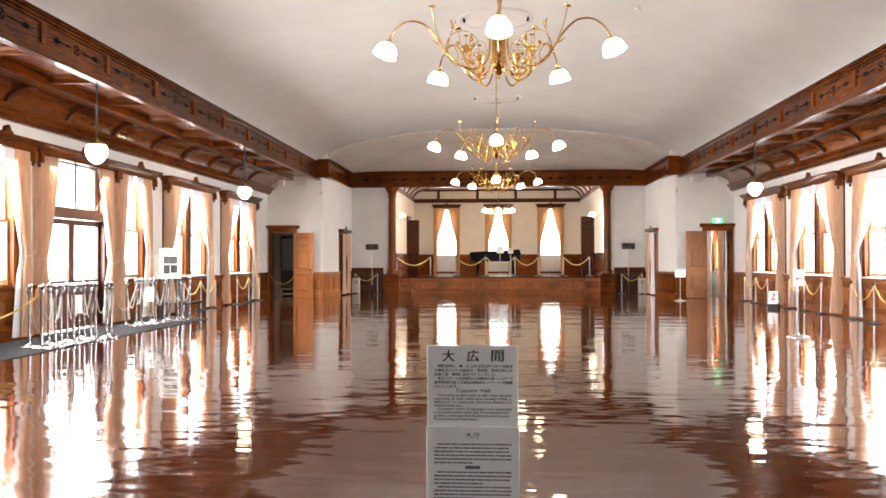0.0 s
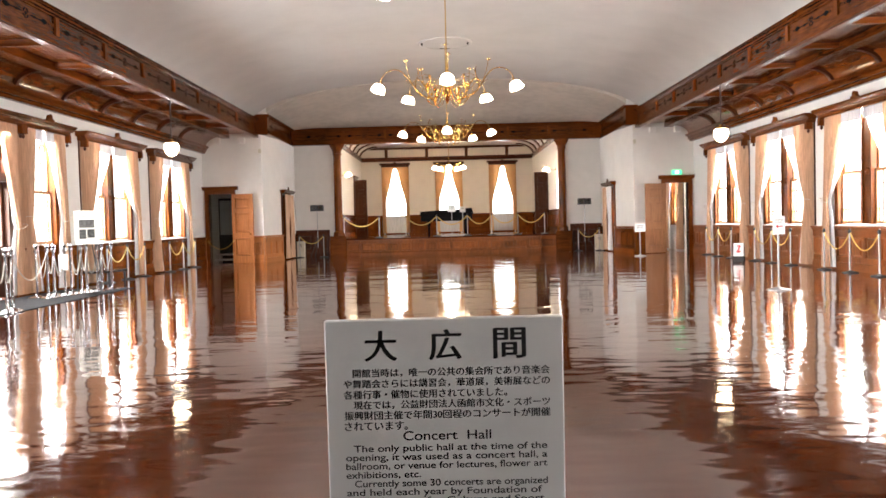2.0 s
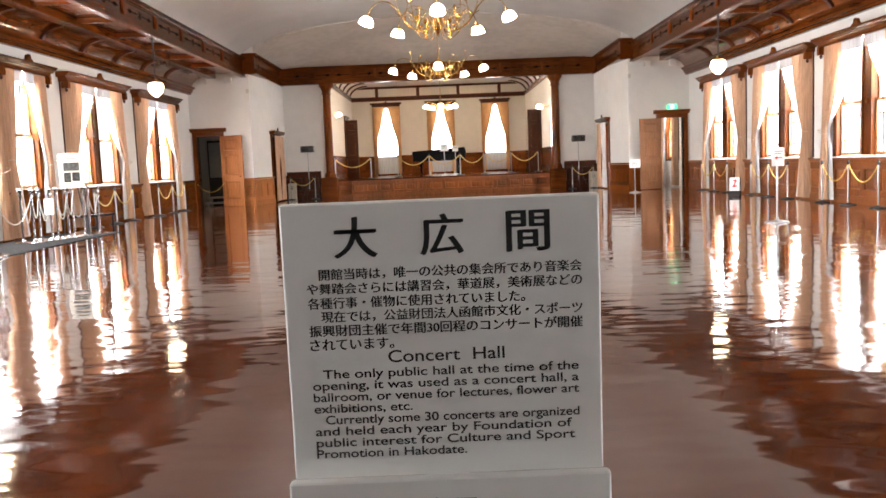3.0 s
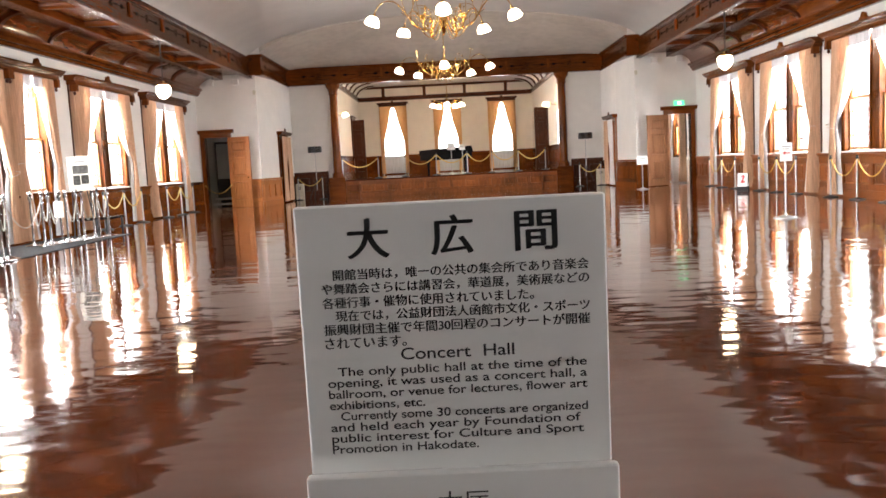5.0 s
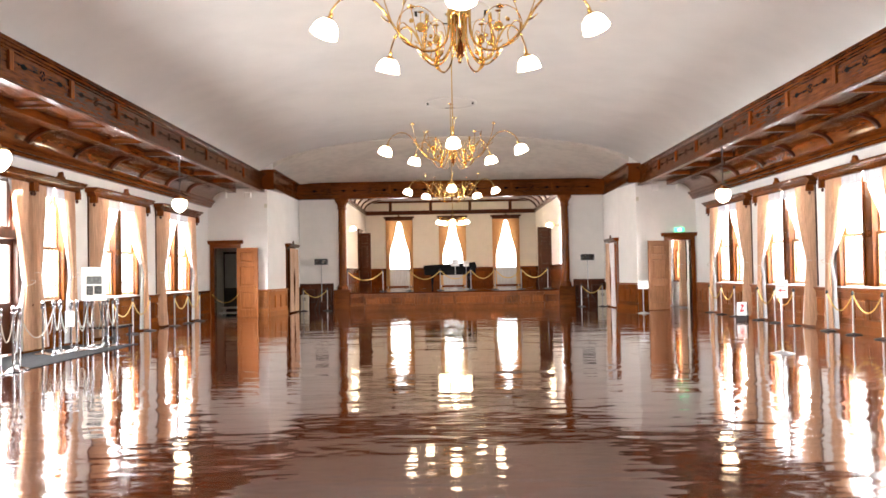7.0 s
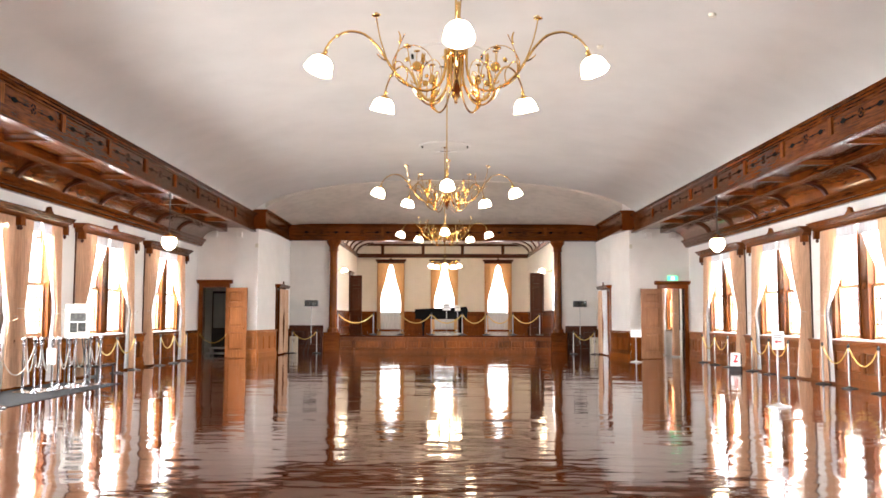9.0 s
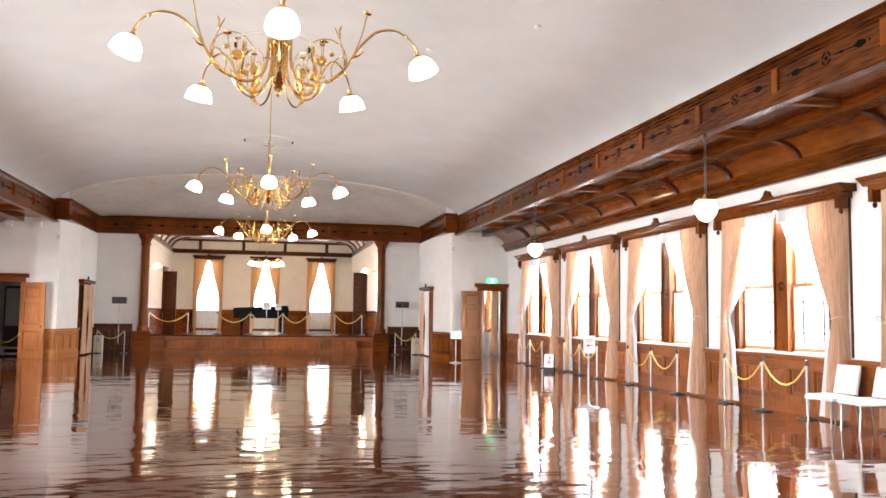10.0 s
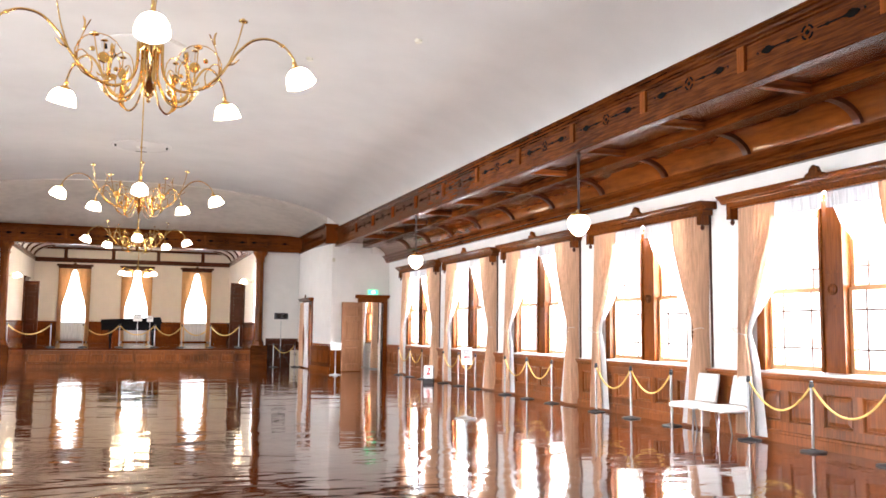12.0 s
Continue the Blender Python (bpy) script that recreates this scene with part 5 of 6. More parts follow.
# ---- chairs ----
def chair(m):
    root = thing("chair", m, "low armless chair in white vinyl on a steel frame", "chair", "chairs by the window")
    bm = bmesh.new()
    bevelled(bm, -0.26, 0.26, -0.26, 0.24, 0.38, 0.45, 0.03)
    part("seat", bm, M_VINYL, root, soft=True)
    bm = bmesh.new()
    bevelled(bm, -0.22, 0.22, 0, 0.05, 0, 0.42, 0.02)
    b = part("backrest", bm, M_VINYL, root, soft=True)
    b.matrix_basis = pose(0, 0.22, 0.46, -12)
    for x in (-0.22, 0.22):
        bm = bmesh.new()
        tube(bm, smooth_path([(x, -0.22, 0.0), (x, -0.20, 0.30), (x, -0.18, 0.37), (x, 0.16, 0.37)]), 0.013, 8)
        part("leg", bm, M_STEEL, root, soft=True)
        bm = bmesh.new()
        tube(bm, smooth_path([(x * 0.9, 0.34, 0.80), (x * 0.95, 0.25, 0.42), (x, 0.22, 0.33), (x, 0.27, 0.0)]), 0.013, 8)
        part("leg", bm, M_STEEL, root, soft=True)
    return root


CH = chair(pose(7.86, 12.35, 0, 0, 0, -84))
copy_thing(CH, pose(7.90, 11.72, 0, 0, 0, -97))


# ---- loudspeakers on stands, cabinets ----
for s in (-1, 1):
    st = thing("speaker_stand", pose(5.32 if s > 0 else -5.13, 34.3, 0), "black tripod stand under a loudspeaker", "stand", "loudspeaker stands")
    bm = bmesh.new()
    lathe(bm, [(0.018, 0.35), (0.018, 1.2), (0.013, 1.2), (0.013, 1.79)], 10)
    part("pole", bm, M_STEEL, st, soft=True)
    for k in range(3):
        a = 2 * math.pi * k / 3 + 0.4
        bm = bmesh.new()
        tube(bm, [(0.02 * math.cos(a), 0.02 * math.sin(a), 0.75), (0.42 * math.cos(a), 0.42 * math.sin(a), 0.012)], 0.012, 7)
        part("leg", bm, M_BLACKIRON, st)
    sp_ = thing("loudspeaker", pose(5.32 if s > 0 else -5.13, 34.3, 1.79), "wide black loudspeaker on a tripod stand", "loudspeaker", "loudspeakers")
    bm = bmesh.new()
    bevelled(bm, -0.25, 0.25, -0.14, 0.14, 0, 0.24, 0.015)
    part("cabinet", bm, M_BLACKIRON, sp_)
    for x in (-0.12, 0.12):
        bm = bmesh.new()
        lathe(bm, [(0.09, 0), (0.09, 0.008), (0.06, 0.004), (0.02, 0.012)], 16)
        bmesh.ops.transform(bm, matrix=pose(x, -0.141, 0.12, 90), verts=bm.verts)
        part("cone", bm, M_BLACK, sp_, soft=True)
    cb = thing("air_cleaner", pose(s * 5.82, 34.45 - (0.4 if s > 0 else 0), 0), "small beige upright appliance with a dark grille", "appliance", "appliances in the niches")
    bm = bmesh.new()
    bevelled(bm, -0.15, 0.15, -0.14, 0.14, 0, 0.62, 0.02)
    part("body", bm, M_BEIGE, cb)
    for k in range(4):
        bm = bmesh.new()
        bx(bm, -0.06, 0.05, -0.146, -0.1405, 0.40 + 0.035 * k, 0.415 + 0.035 * k)
        part("slat", bm, M_VENT, cb)

# ---- piano and stage signs ----
pn = thing("grand_piano", pose(-0.05, 40.2, SZ), "black lacquered grand piano under a dark cover on the stage", "piano")
bm = bmesh.new()
outline = smooth_path([(-1.2, -0.15, 0), (-1.15, -0.45, 0), (-0.6, -0.6, 0), (0.2, -0.62, 0), (0.8, -0.75, 0), (1.12, -0.75, 0)], 5) \
    + smooth_path([(1.15, -0.7, 0), (1.15, 0.7, 0)], 3) + smooth_path([(1.1, 0.75, 0), (-0.4, 0.75, 0), (-1.0, 0.6, 0), (-1.2, 0.2, 0)], 5)
extrude(bm, [(p.x, p.y) for p in outline], "z", 0.62, 0.98)
part("case", bm, M_PIANO_CLOTH, pn)
bm = bmesh.new()
extrude(bm, [(p.x * 1.02, p.y * 1.02) for p in outline], "z", 0.985, 1.05)
low, high = [bm.verts.new((p.x * 1.03, p.y * 1.03, 0.90 - 0.03 * math.sin(7 * p.x + 5 * p.y))) for p in outline], [bm.verts.new((p.x * 1.015, p.y * 1.015, 1.06)) for p in outline]
for i in range(len(outline)):
    j = (i + 1) % len(outline)
    bm.faces.new((low[i], low[j], high[j], high[i]))
bm.faces.new([bm.verts.new((p.x * 0.97, p.y * 0.97, 1.13 + 0.05 * p.x)) for p in outline])
crown = list(bm.faces)[-1].verts
for i in range(len(outline)):
    j = (i + 1) % len(outline)
    bm.faces.new((high[i], high[j], crown[j], crown[i]))
part("cover", bm, M_PIANO_CLOTH, pn, "dark cloth cover")
for x, y in ((-0.85, 0.1), (0.85, -0.5), (0.85, 0.5)):
    bm = bmesh.new()
    lathe(bm, [(0.04, 0), (0.045, 0.06), (0.05, 0.1), (0.08, 0.55), (0.09, 0.62)], 10, (x, y, 0))
    part("leg", bm, M_BLACK, pn, soft=True)
post_sign("stage_notice", pose(0.15, 37.2, SZ), "white notice on a stand at the front of the stage", 0.34, 1.0, 1.3,
          [("text_bar", M_GREYBAR, -0.1, 0.1, 1.2, 1.22), ("text_bar", M_GREYBAR, -0.1, 0.1, 1.12, 1.135)])
post_sign("stage_notice", pose(0.62, 37.4, SZ), "white notice on a stand at the front of the stage", 0.24, 0.98, 1.22,
          [("text_bar", M_GREYBAR, -0.07, 0.07, 1.12, 1.135)])

# doors off the stage, standing open
for s, y0, tilt in ((-1, 42.4, 0), (1, 39.6, 0)):
    root = thing("door_%d" % (4 if s < 0 else 5), pose(s * SX, y0 + 0.65, SZ), "tall dark panelled door standing open off the stage", "door", kind="structure")
    bm = bmesh.new()
    for y in (-0.72, 0.62):
        bx(bm, -0.06, 0.06, y, y + 0.1, 0, 2.75)
    bx(bm, -0.06, 0.06, -0.72, 0.72, 2.75, 2.88)
    bx(bm, -0.11, 0.11, -0.78, 0.78, 2.88, 2.94)
    part("door_frame", bm, M_WOOD_DARK, root)
    bm = bmesh.new()
    panelled_leaf(bm, 0.6, 2.72)
    leaf = part("leaf", bm, M_WOOD_DARK, root)
    leaf.matrix_basis = pose(-s * 0.05, -0.62, 0, 0, 0, 195 if s > 0 else -15)


# ---- lamps ----
def tulip(bm, r=0.13):
    lathe(bm, [(0.035, 0), (0.07, -0.012), (0.105, -0.045), (0.125, -0.09), (0.128, -0.125), (0.138, -0.155), (0.128, -0.16), (0.1, -0.11), (0.03, -0.07)], 24, scallop=0.10)
    if r != 0.13:
        bmesh.ops.scale(bm, vec=(r / 0.13,) * 3, verts=bm.verts)


def leaf_shape(bm, p, d, up, length, width):
    """A small pointed brass leaf with a folded middle, rising along d and curling to up."""
    p, d, up = Vector(p), Vector(d).normalized(), Vector(up).normalized()
    side = d.cross(up).normalized()
    pts = []
    for k in range(6):
        t = k / 5
        w = width * math.sin(math.pi * min(1, 0.15 + 0.85 * t)) ** 0.8 if k < 5 else 0.004
        c = p + d * length * t + up * length * 0.45 * t * t
        pts.append((c - side * w, c + up * 0.012, c + side * w, c - up * 0.004))
    rings = [[bm.verts.new(q) for q in row] for row in pts]
    for a, b in zip(rings, rings[1:]):
        for k in range(4):
            bm.faces.new((a[k], a[(k + 1) % 4], b[(k + 1) % 4], b[k]))
    bm.faces.new(rings[0])
    bm.faces.new(rings[-1])


def chandelier(m, z_ceiling):
    """Five scrolled arms; local z = 0 is the level of the shades."""
    root = thing("chandelier", m, "polished brass chandelier with five scrolled arms and lit milk-glass shades", "chandelier", "chandeliers along the hall")
    bm = bmesh.new()
    lathe(bm, [(0.005, -0.23), (0.02, -0.215), (0.012, -0.195), (0.03, -0.175), (0.05, -0.15), (0.03, -0.13), (0.055, -0.105), (0.055, -0.085),
               (0.024, -0.05), (0.024, 0.14), (0.042, 0.16), (0.042, 0.2), (0.03, 0.24), (0.045, 0.3), (0.03, 0.36), (0.02, 0.42), (0.03, 0.46), (0.012, 0.5)], 14)
    part("stem", bm, M_BRASS, root, soft=True)
    for k in range(5):
        a = 2 * math.pi * k / 5 + 0.3
        bm = bmesh.new()
        lathe(bm, [(0.010, -0.06), (0.012, 0.20), (0.022, 0.21), (0.026, 0.24), (0.018, 0.28), (0.008, 0.30)], 8, (0.066 * math.cos(a), 0.066 * math.sin(a), 0))
        part("pipe", bm, M_BRASS, root, soft=True)
    bm = bmesh.new()
    lathe(bm, [(0.011, 0.5), (0.011, z_ceiling - 0.03)], 10)
    part("rod", bm, M_BRASS, root, soft=True)
    bm = bmesh.new()
    lathe(bm, [(0.02, z_ceiling - 0.1), (0.05, z_ceiling - 0.06), (0.09, z_ceiling - 0.03), (0.09, z_ceiling)], 16)
    part("canopy", bm, M_BRASS, root, soft=True)

    def flat(pts):
        return [(r, 0, z) for r, z in pts]
    bm = bmesh.new()
    tube(bm, smooth_path(flat([(0.10, 0.17), (0.105, -0.02), (0.15, -0.15), (0.27, -0.225), (0.42, -0.195), (0.56, -0.085), (0.655, 0.05), (0.735, 0.165), (0.85, 0.27), (0.99, 0.30), (1.11, 0.255), (1.18, 0.18), (1.215, 0.11)])), 0.0135, 8, 0.0095)
    # a beaded collar where the arm turns down
    lathe(bm, [(0.012, -0.014), (0.02, -0.008), (0.02, 0.008), (0.012, 0.014)], 8, (1.09, 0, 0.265))
    arm_main = mesh("arm", bm, M_BRASS, True)
    bm = bmesh.new()
    tube(bm, smooth_path(flat([(0.065, -0.06), (0.085, -0.17), (0.15, -0.31), (0.235, -0.355), (0.31, -0.325), (0.355, -0.25), (0.36, -0.21)])), 0.009, 8)
    lower = mesh("lower_scroll", bm, M_BRASS, True)
    bm = bmesh.new()
    ring = [(0.405 + 0.19 * math.cos(0.35 * t - 1.2), 0, -0.005 + 0.19 * math.sin(0.35 * t - 1.2)) for t in range(15)]
    tube(bm, ring, 0.006, 7, 0.004)
    tube(bm, smooth_path([(0.47, 0, -0.17), (0.46, 0, -0.06), (0.53, 0, 0.03), (0.585, 0, 0.0), (0.58, 0, -0.05)]), 0.006, 6)
    tube(bm, smooth_path([(0.36, 0, -0.21), (0.27, 0, -0.16), (0.24, 0, -0.05), (0.28, 0, 0.04), (0.34, 0, 0.04)]), 0.005, 6)
    scroll = mesh("scroll", bm, M_BRASS, True)
    bm = bmesh.new()
    tube(bm, smooth_path([(0.64, 0, 0.03), (0.71, 0.015, 0.22), (0.755, 0.03, 0.425)]), 0.006, 6)
    lathe(bm, [(0.006, 0), (0.04, 0.010), (0.042, 0.018), (0.012, 0.024), (0.012, 0.04), (0.004, 0.045)], 10, (0.755, 0.03, 0.42))
    sprig = mesh("sprig", bm, M_BRASS, True)
    bm = bmesh.new()
    for p, d, up, ln, w in (((0.575, 0, -0.07), (0.12, 0, 1), (-0.45, 0, 0.2), 0.30, 0.024), ((0.53, 0, 0.20), (-0.4, 0, 1), (0.9, 0, 0.2), 0.10, 0.026),
                            ((0.36, 0, -0.27), (0.12, 0, 1), (-0.25, 0, 0.1), 0.26, 0.03), ((0.64, 0, 0.03), (1, 0, 0.15), (0, 0, 0.4), 0.10, 0.022),
                            ((0.30, 0, -0.335), (1, 0, 0.6), (-0.3, 0, 0.8), 0.17, 0.028), ((0.44, 0, -0.20), (1, 0, 0.55), (0, 0, 0.35), 0.16, 0.02)):
        leaf_shape(bm, p, d, up, ln, w)
    leaves = mesh("leaves", bm, M_BRASS, True)
    bm = bmesh.new()
    for fx, fz, fr in ((0.37, -0.01, 0.048), (0.29, -0.16, 0.028), (0.46, 0.05, 0.022)):
        blossom = bmesh.new()
        lathe(blossom, [(0.005, -0.012), (fr * 0.85, -0.012), (fr, -0.004), (fr * 0.92, 0.006), (fr * 0.6, 0.004), (fr * 0.5, 0.014), (0.006, 0.018)], 14, scallop=0.0)
        bmesh.ops.transform(blossom, matrix=pose(fx, 0, fz, 90), verts=blossom.verts)
        piece = bpy.data.meshes.new("blossom")
        blossom.to_mesh(piece)
        blossom.free()
        bm.from_mesh(piece)
        bpy.data.meshes.remove(piece)
    tube(bm, [(0.37, 0, 0.04), (0.37, 0, 0.12)], 0.004, 6)
    lathe(bm, [(0.004, 0), (0.03, 0.008), (0.03, 0.014), (0.006, 0.02)], 8, (0.37, 0, 0.12))
    tube(bm, [(0.37, 0, -0.06), (0.345, 0, -0.30)], 0.004, 6)
    flower = mesh("flower", bm, M_BRASS, True)
    # the scrolls ride higher towards the stem, and the arm ends stay level
    for me in (arm_main, lower, scroll, sprig, leaves, flower):
        for v in me.vertices:
            v.co.z += 0.10 * (1 - min(1.0, math.hypot(v.co.x, v.co.y) / 1.215) ** 2)
    bm = bmesh.new()
    lathe(bm, [(0.012, 0.10), (0.02, 0.08), (0.014, 0.06), (0.045, 0.04), (0.055, 0.0), (0.05, -0.01)], 14)
    cup = mesh("cup", bm, M_BRASS, True)
    bm = bmesh.new()
    tulip(bm, 0.118)
    bmesh.ops.translate(bm, vec=(0, 0, 0.03), verts=bm.verts)
    shade = mesh("shade", bm, M_SHADE, True)
    for k in range(5):
        turn = pose(0, 0, 0, 0, 0, 72 * k - 90)
        arm = new("arm", arm_main)
        arm.parent = root
        arm.matrix_basis = turn
        for nm, me in (("lower_scroll", lower), ("scroll", scroll), ("sprig", sprig), ("leaves", leaves), ("flower", flower)):
            o = new(nm, me)
            o.parent = arm
        tilt = pose(1.222, 0, 0.055, 0, -20)
        for nm, me in (("cup", cup), ("shade", shade)):
            o = new(nm, me)
            o.parent = arm
            o.matrix_basis = tilt
            if nm == "shade":
                tagged(o, "lit frosted tulip shade")
    return root


CHAND = None
for y, z in CHANDELIERS:
    m = pose(0.03 if y < 10 else 0.0, y, z)
    if CHAND is None:
        CHAND = chandelier(m, 6.10 - z)
    else:
        copy_thing(CHAND, m)
    # plaster ring with three slots
    rr = thing("ceiling_rose", pose(0, y, 6.08), "round white plaster rose with dark slots on the ceiling", "ceiling rose", "ceiling roses")
    bm = bmesh.new()
    lathe(bm, [(0.74, 0.04), (0.74, 0.0), (0.70, -0.02), (0.66, 0.0), (0.6, -0.005), (0.3, -0.012), (0.12, -0.025), (0.1, 0.02)], 40)
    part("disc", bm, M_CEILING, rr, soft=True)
    for k in (0, 1, 3):
        bm = bmesh.new()
        bx(bm, -0.14, 0.14, 0.60, 0.645, -0.014, -0.004)
        o = part("slot", bm, M_VENT, rr, "dark slot")
        o.matrix_basis = pose(0, 0, 0, 0, 0, 90 * k + 0)

small = thing("stage_chandelier", pose(CX, 40.0, 3.70), "small brass chandelier with lit shades over the stage", "chandelier")
bm = bmesh.new()
lathe(bm, [(0.01, -0.1), (0.05, 0.0), (0.04, 0.1), (0.07, 0.16), (0.02, 0.25), (0.015, 0.3), (0.012, 1.58)], 12)
part("stem", bm, M_BRASS, small, soft=True)
for k in range(5):
    bm = bmesh.new()
    tube(bm, smooth_path([(0.05, 0, 0.12), (0.2, 0, 0.02), (0.4, 0, 0.16), (0.58, 0, 0.24), (0.64, 0, 0.14), (0.64, 0, 0.06)]), 0.014, 7)
    arm = part("arm", bm, M_BRASS, small, soft=True)
    arm.matrix_basis = pose(0, 0, 0, 0, 0, 72 * k - 90)
    bm = bmesh.new()
    tulip(bm, 0.14)
    o = part("shade", bm, M_SHADE, arm, "lit frosted shade", soft=True)
    o.matrix_basis = pose(0.64, 0, 0.10, 0, -12)
for s, y in ((-1, 36.75), (1, 36.75)):
    w = thing("wall_lamp", pose(s * SX, y, 3.34, 0, 0, 90 if s > 0 else -90), "brass wall lamp with a lit frosted shade", "wall lamp", "wall lamps on the stage")
    bm = bmesh.new()
    lathe(bm, [(0.07, 0), (0.07, 0.015), (0.02, 0.03)], 14)
    bmesh.ops.transform(bm, matrix=pose(0, 0.0, 0, -90), verts=bm.verts)
    part("plate", bm, M_BRASS, w, soft=True)
    bm = bmesh.new()
    tube(bm, smooth_path([(0, 0.02, 0), (0, 0.12, -0.04), (0, 0.25, 0.06), (0, 0.34, 0.10), (0, 0.38, 0.05)]), 0.012, 7)
    part("arm", bm, M_BRASS, w, soft=True)
    bm = bmesh.new()
    tulip(bm, 0.14)
    o = part("shade", bm, M_SHADE, w, "lit frosted shade", soft=True)
    o.matrix_basis = pose(0, 0.38, 0.08, 15)

# pendant globes under the entablature
PEND = None
for s in (-1, 1):
    for y in LAMP_Y:
        m = pose(6.54 if s > 0 else -6.62, y, EZ0)
        if PEND is None:
            PEND = thing("pendant_lamp", m, "milk-glass acorn globe on a dark chain rod, lit", "pendant lamp", "pendant lamps along the aisles")
            bm = bmesh.new()
            lathe(bm, [(0.08, 0.052), (0.08, 0.035), (0.03, 0.0), (0.016, -0.08)], 14)
            part("canopy", bm, M_BLACKIRON, PEND, soft=True)
            bm = bmesh.new()
            lathe(bm, [(0.016, -0.08), (0.016, -0.30), (0.024, -0.31), (0.024, -0.33), (0.016, -0.34), (0.016, -0.88), (0.03, -0.90)], 10)
            part("rod", bm, M_BLACKIRON, PEND, soft=True)
            bm = bmesh.new()
            lathe(bm, [(0.03, -0.89), (0.05, -0.93), (0.13, -0.955), (0.14, -0.98), (0.135, -0.995)], 18)
            part("gallery", bm, M_BRASS, PEND, "brass fitter", soft=True)
            bm = bmesh.new()
            lathe(bm, [(0.135, -0.99), (0.165, -1.03), (0.175, -1.09), (0.163, -1.16), (0.125, -1.23), (0.075, -1.28), (0.02, -1.305)], 22)
            part("globe", bm, M_SHADE, PEND, "lit milk-glass globe", soft=True)
        else:
            copy_thing(PEND, m)

# small round detectors on the ceiling
for x, y in ((3.9, 13.6), (2.6, 15.5), (-3.4, 10.5)):
    bm = bmesh.new()
    lathe(bm, [(0.03, -0.05), (0.055, -0.04), (0.06, 0.0), (0.06, 0.03)], 14)
    d = part("smoke_detector", bm, M_BEIGE, soft=True)
    d.matrix_basis = pose(x, y, vault(x, 6.56))
    tagged(d, "small round beige detector on the ceiling", "detector", "ceiling detectors")
for s in (-1, 1):
    bm = bmesh.new()
    bevelled(bm, -0.05, 0.05, -0.03, 0.0, 0, 0.14, 0.01)
    d = part("wall_sensor", bm, M_BEIGE)
    d.matrix_basis = pose(s * (BX + RB + 0.05), YB, 3.75)
    tagged(d, "small beige sensor box on the end wall", "sensor", "wall sensors")


# ---- the visitors' sign ----
SIGN_X, SIGN_Y, SIGN_Z, SIGN_W, SIGN_H = -0.069, 2.345, 0.881, 0.267, 0.238
sg = thing("information_stand", pose(SIGN_X, SIGN_Y, 0), "white two-board notice stand describing the concert hall", "sign")
bm = bmesh.new()
bevelled(bm, -SIGN_W / 2, SIGN_W / 2, 0.0, 0.012, SIGN_Z, SIGN_Z + SIGN_H, 0.0015)
upper = part("upper_board", bm, M_PAPER, sg, "white board with black Japanese and English print")
upper.matrix_basis = Matrix.Translation((0, 0, SIGN_Z + SIGN_H)) @ pose(0, 0, 0, 1.6) @ Matrix.Translation((0, 0, -SIGN_Z - SIGN_H))
bm = bmesh.new()
bevelled(bm, -SIGN_W / 2 - 0.002, SIGN_W / 2 + 0.003, -0.012, 0.0, SIGN_Z - 0.245, SIGN_Z + 0.003, 0.0015)
lowerb = part("lower_board", bm, M_PAPER, sg, "white board with small black print")
bm = bmesh.new()
lathe(bm, [(0.17, 0), (0.17, 0.012), (0.05, 0.03), (0.02, 0.05)], 22)
part("foot", bm, M_WHITE, sg, soft=True)
bm = bmesh.new()
bx(bm, -0.018, 0.018, 0.021, 0.045, 0.04, SIGN_Z + 0.1)
part("post", bm, M_WHITE, sg)


def written(text, parent, y, x0, x1, zc, h, keep=False, bold=0.0, strokes=()):
    cu = bpy.data.curves.new("text", "FONT")
    cu.body = text
    cu.offset = bold
    ob = bpy.data.objects.new("text", cu)
    scene.collection.objects.link(ob)
    me = bpy.data.meshes.new_from_object(ob.evaluated_get(bpy.context.evaluated_depsgraph_get()))
    bpy.data.objects.remove(ob)
    co = np.empty(len(me.vertices) * 3)
    me.vertices.foreach_get("co", co)
    co = co.reshape(-1, 3)
    if not len(co):
        return
    lo, hi = co.min(0), co.max(0)
    out = np.empty_like(co)
    out[:, 0] = x0 + (co[:, 0] - lo[0]) / (hi[0] - lo[0]) * (x1 - x0)
    # letter heights by the line's own size, so that all lines keep one scale
    out[:, 2] = zc + ((co[:, 1] - lo[1]) / (hi[1] - lo[1]) - 0.5) * h if keep else zc + (co[:, 1] - 0.33) * h
    out[:, 1] = y
    me.vertices.foreach_set("co", out.ravel())
    me.materials.clear()
    me.materials.append(M_INK)
    t = new("text_line", me)
    t.parent = parent
    if strokes:
        # a second, third strike beside the first, for the weight of the print
        for d in strokes:
            more(t, "text_line", Matrix.Translation((d, -0.00005 - abs(d) * 0.01, d * 0.3)))
    return t


def at_u(u):
    return -SIGN_W / 2 + u * SIGN_W


def at_v(v):
    return SIGN_Z + SIGN_H * (1 - 0.96 * v)


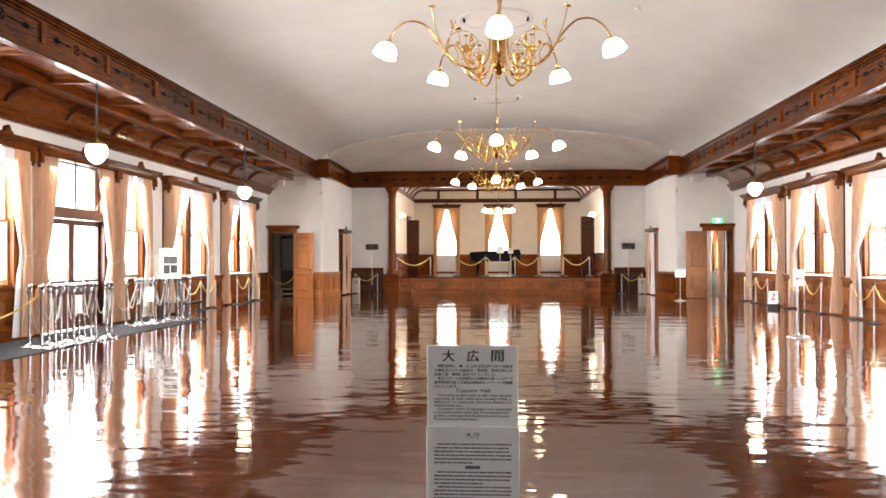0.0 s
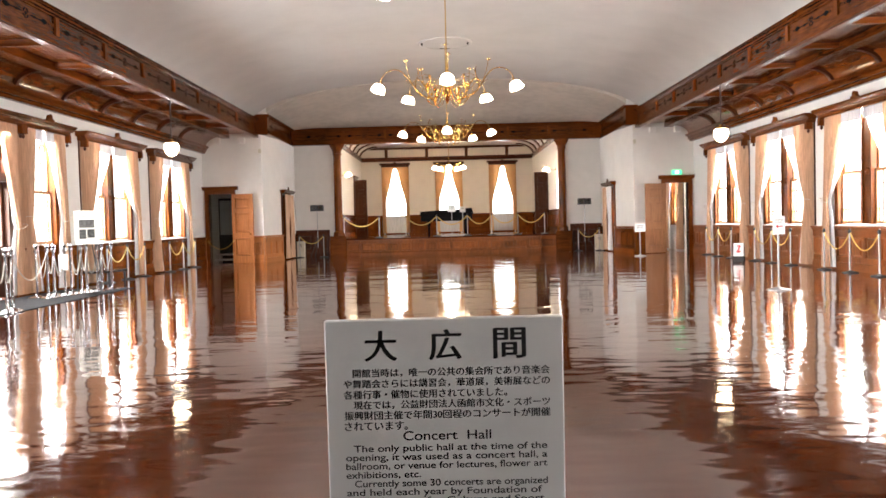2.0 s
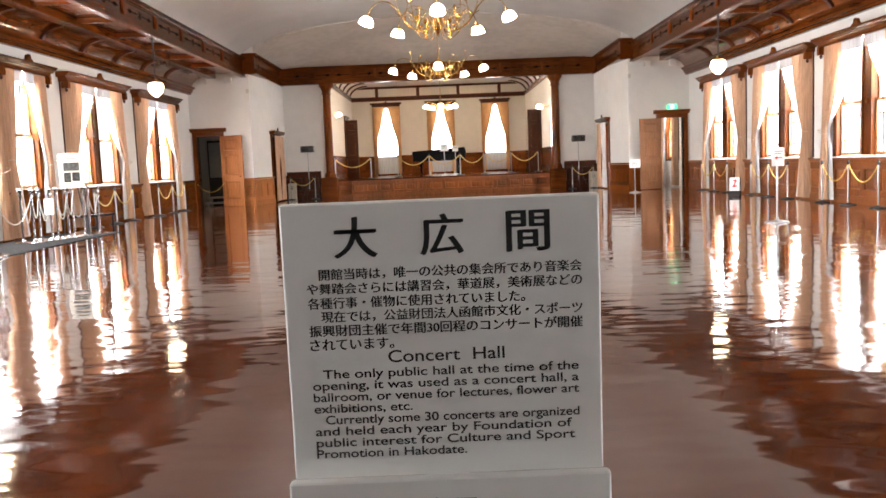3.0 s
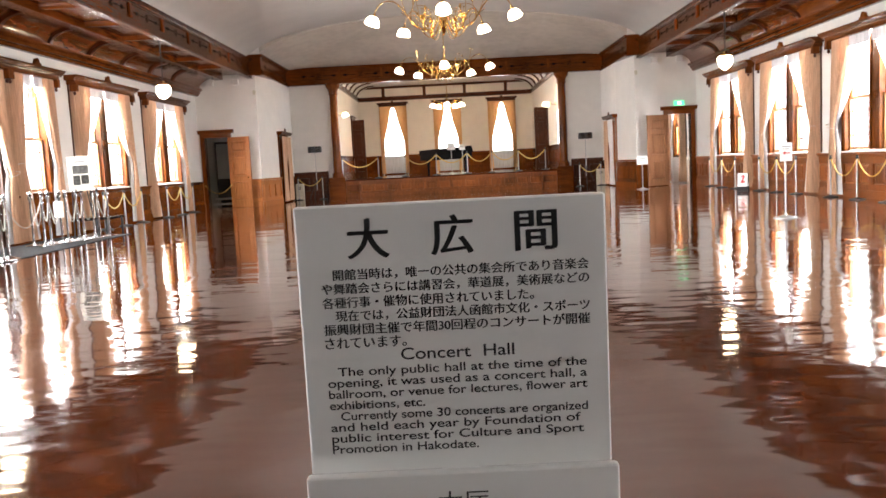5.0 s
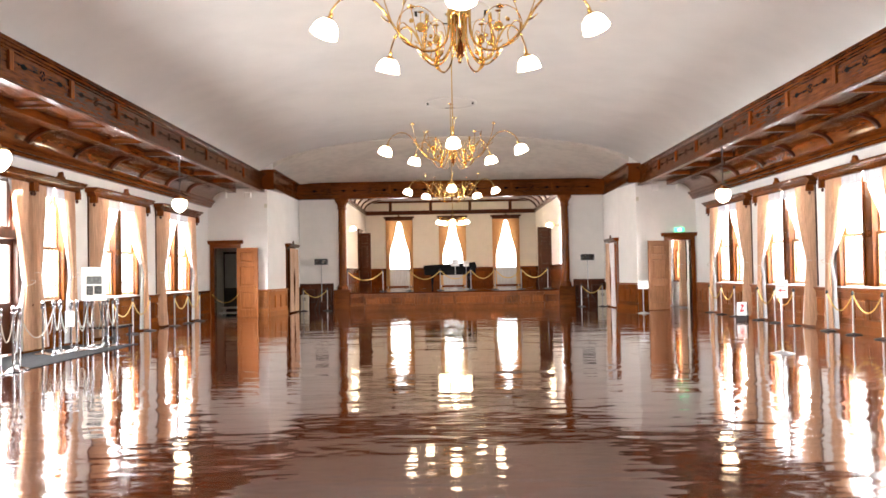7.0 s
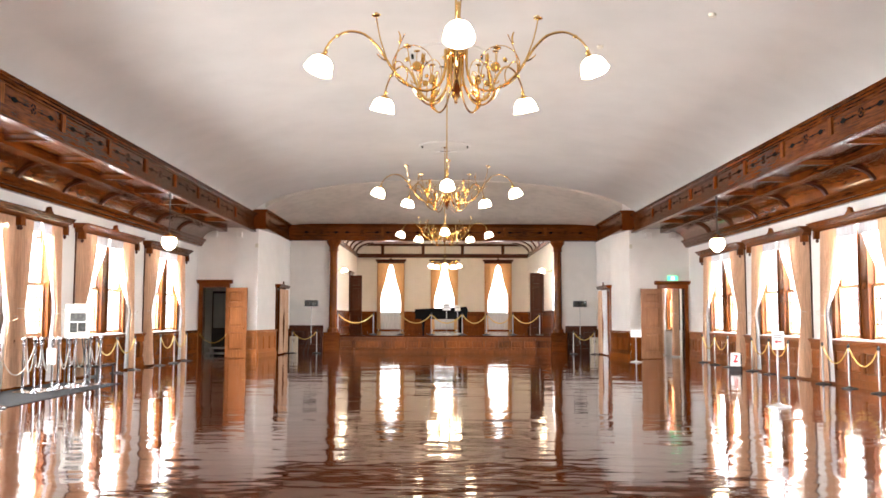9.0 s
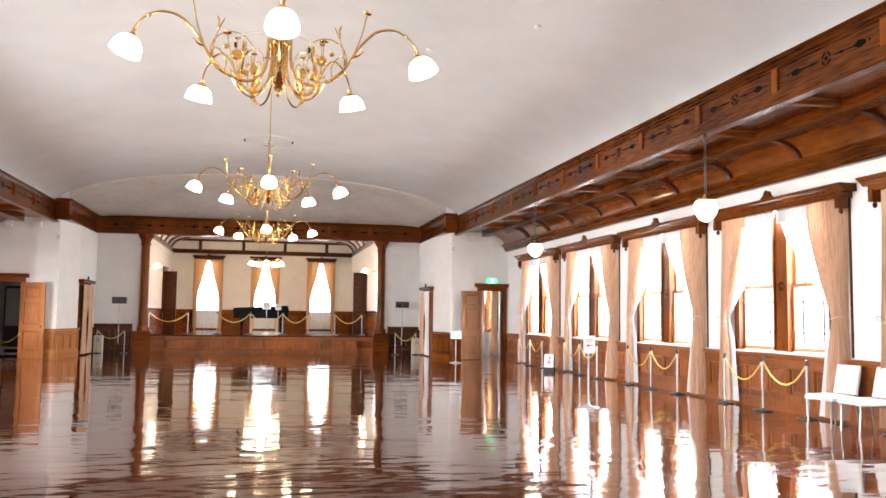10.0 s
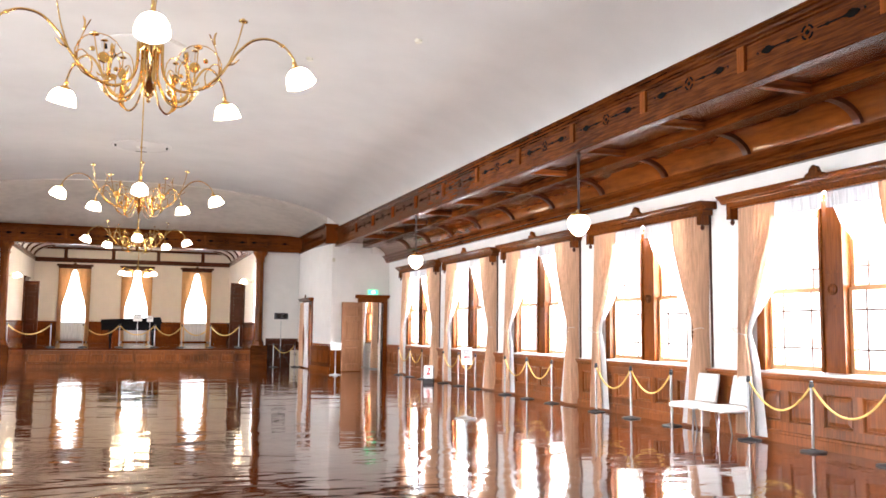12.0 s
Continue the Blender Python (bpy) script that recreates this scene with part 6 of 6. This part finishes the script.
for ch, u in (("大", 0.235), ("広", 0.505), ("間", 0.775)):
    written(ch, upper, -0.0007, at_u(u) - 0.0175, at_u(u) + 0.0175, at_v(0.128), 0.034, True, 0.0, (-0.0009, -0.0004, 0.0004, 0.0009))
for u0, u1, v, tx in ((0.115, 0.94, 0.262, "開館当時は，唯一の公共の集会所であり音楽会"), (0.075, 0.94, 0.315, "や舞踏会さらには講習会，華道展，美術展などの"),
                      (0.075, 0.76, 0.368, "各種行事・催物に使用されていました。"), (0.115, 0.94, 0.420, "現在では，公益財団法人函館市文化・スポーツ"),
                      (0.075, 0.94, 0.472, "振興財団主催で年間30回程のコンサートが開催"), (0.075, 0.34, 0.525, "されています。")):
    written(tx, upper, -0.0007, at_u(u0), at_u(u1), at_v(v), 0.0098, True, 0.0, (-0.00025, 0.0003))
written("Concert  Hall", upper, -0.0007, at_u(0.32), at_u(0.69), at_v(0.578), 0.0150, False, 0.008)
for u0, u1, v, tx in ((0.11, 0.925, 0.638, "The only public hall at the time of the"), (0.075, 0.925, 0.682, "opening, it was used as a concert hall, a"),
                      (0.075, 0.925, 0.726, "ballroom, or venue for lectures, flower art"), (0.075, 0.39, 0.770, "exhibitions, etc."),
                      (0.11, 0.925, 0.814, "Currently some 30 concerts are organized"), (0.075, 0.90, 0.858, "and held each year by Foundation of"),
                      (0.075, 0.91, 0.902, "public interest for Culture and Sport"), (0.075, 0.56, 0.946, "Promotion in Hakodate.")):
    written(tx, upper, -0.0007, at_u(u0), at_u(u1), at_v(v), 0.0108, False, 0.012)
written("大厅", lowerb, -0.0127, -0.022, 0.022, SIGN_Z - 0.022, 0.017, True)
z = SIGN_Z - 0.046
rnd_print = random.Random(5)
for k in range(17):
    bm = bmesh.new()
    if k == 6:
        bx(bm, -0.022, 0.022, -0.0135, -0.0125, z - 0.009, z)
        z -= 0.006
    else:
        x, end = (-0.103 if k in (0, 7, 11) else -0.113), (0.113 if k not in (5, 10, 16) else -0.03 + 0.006 * k)
        while x < end - 0.008:
            q = min(end, x + rnd_print.uniform(0.006, 0.022))
            bx(bm, x, q, -0.0135, -0.0125, z - 0.0042, z)
            x = q + rnd_print.uniform(0.0012, 0.003)
    part("text_bar", bm, M_GREYBAR, lowerb)
    z -= 0.0108
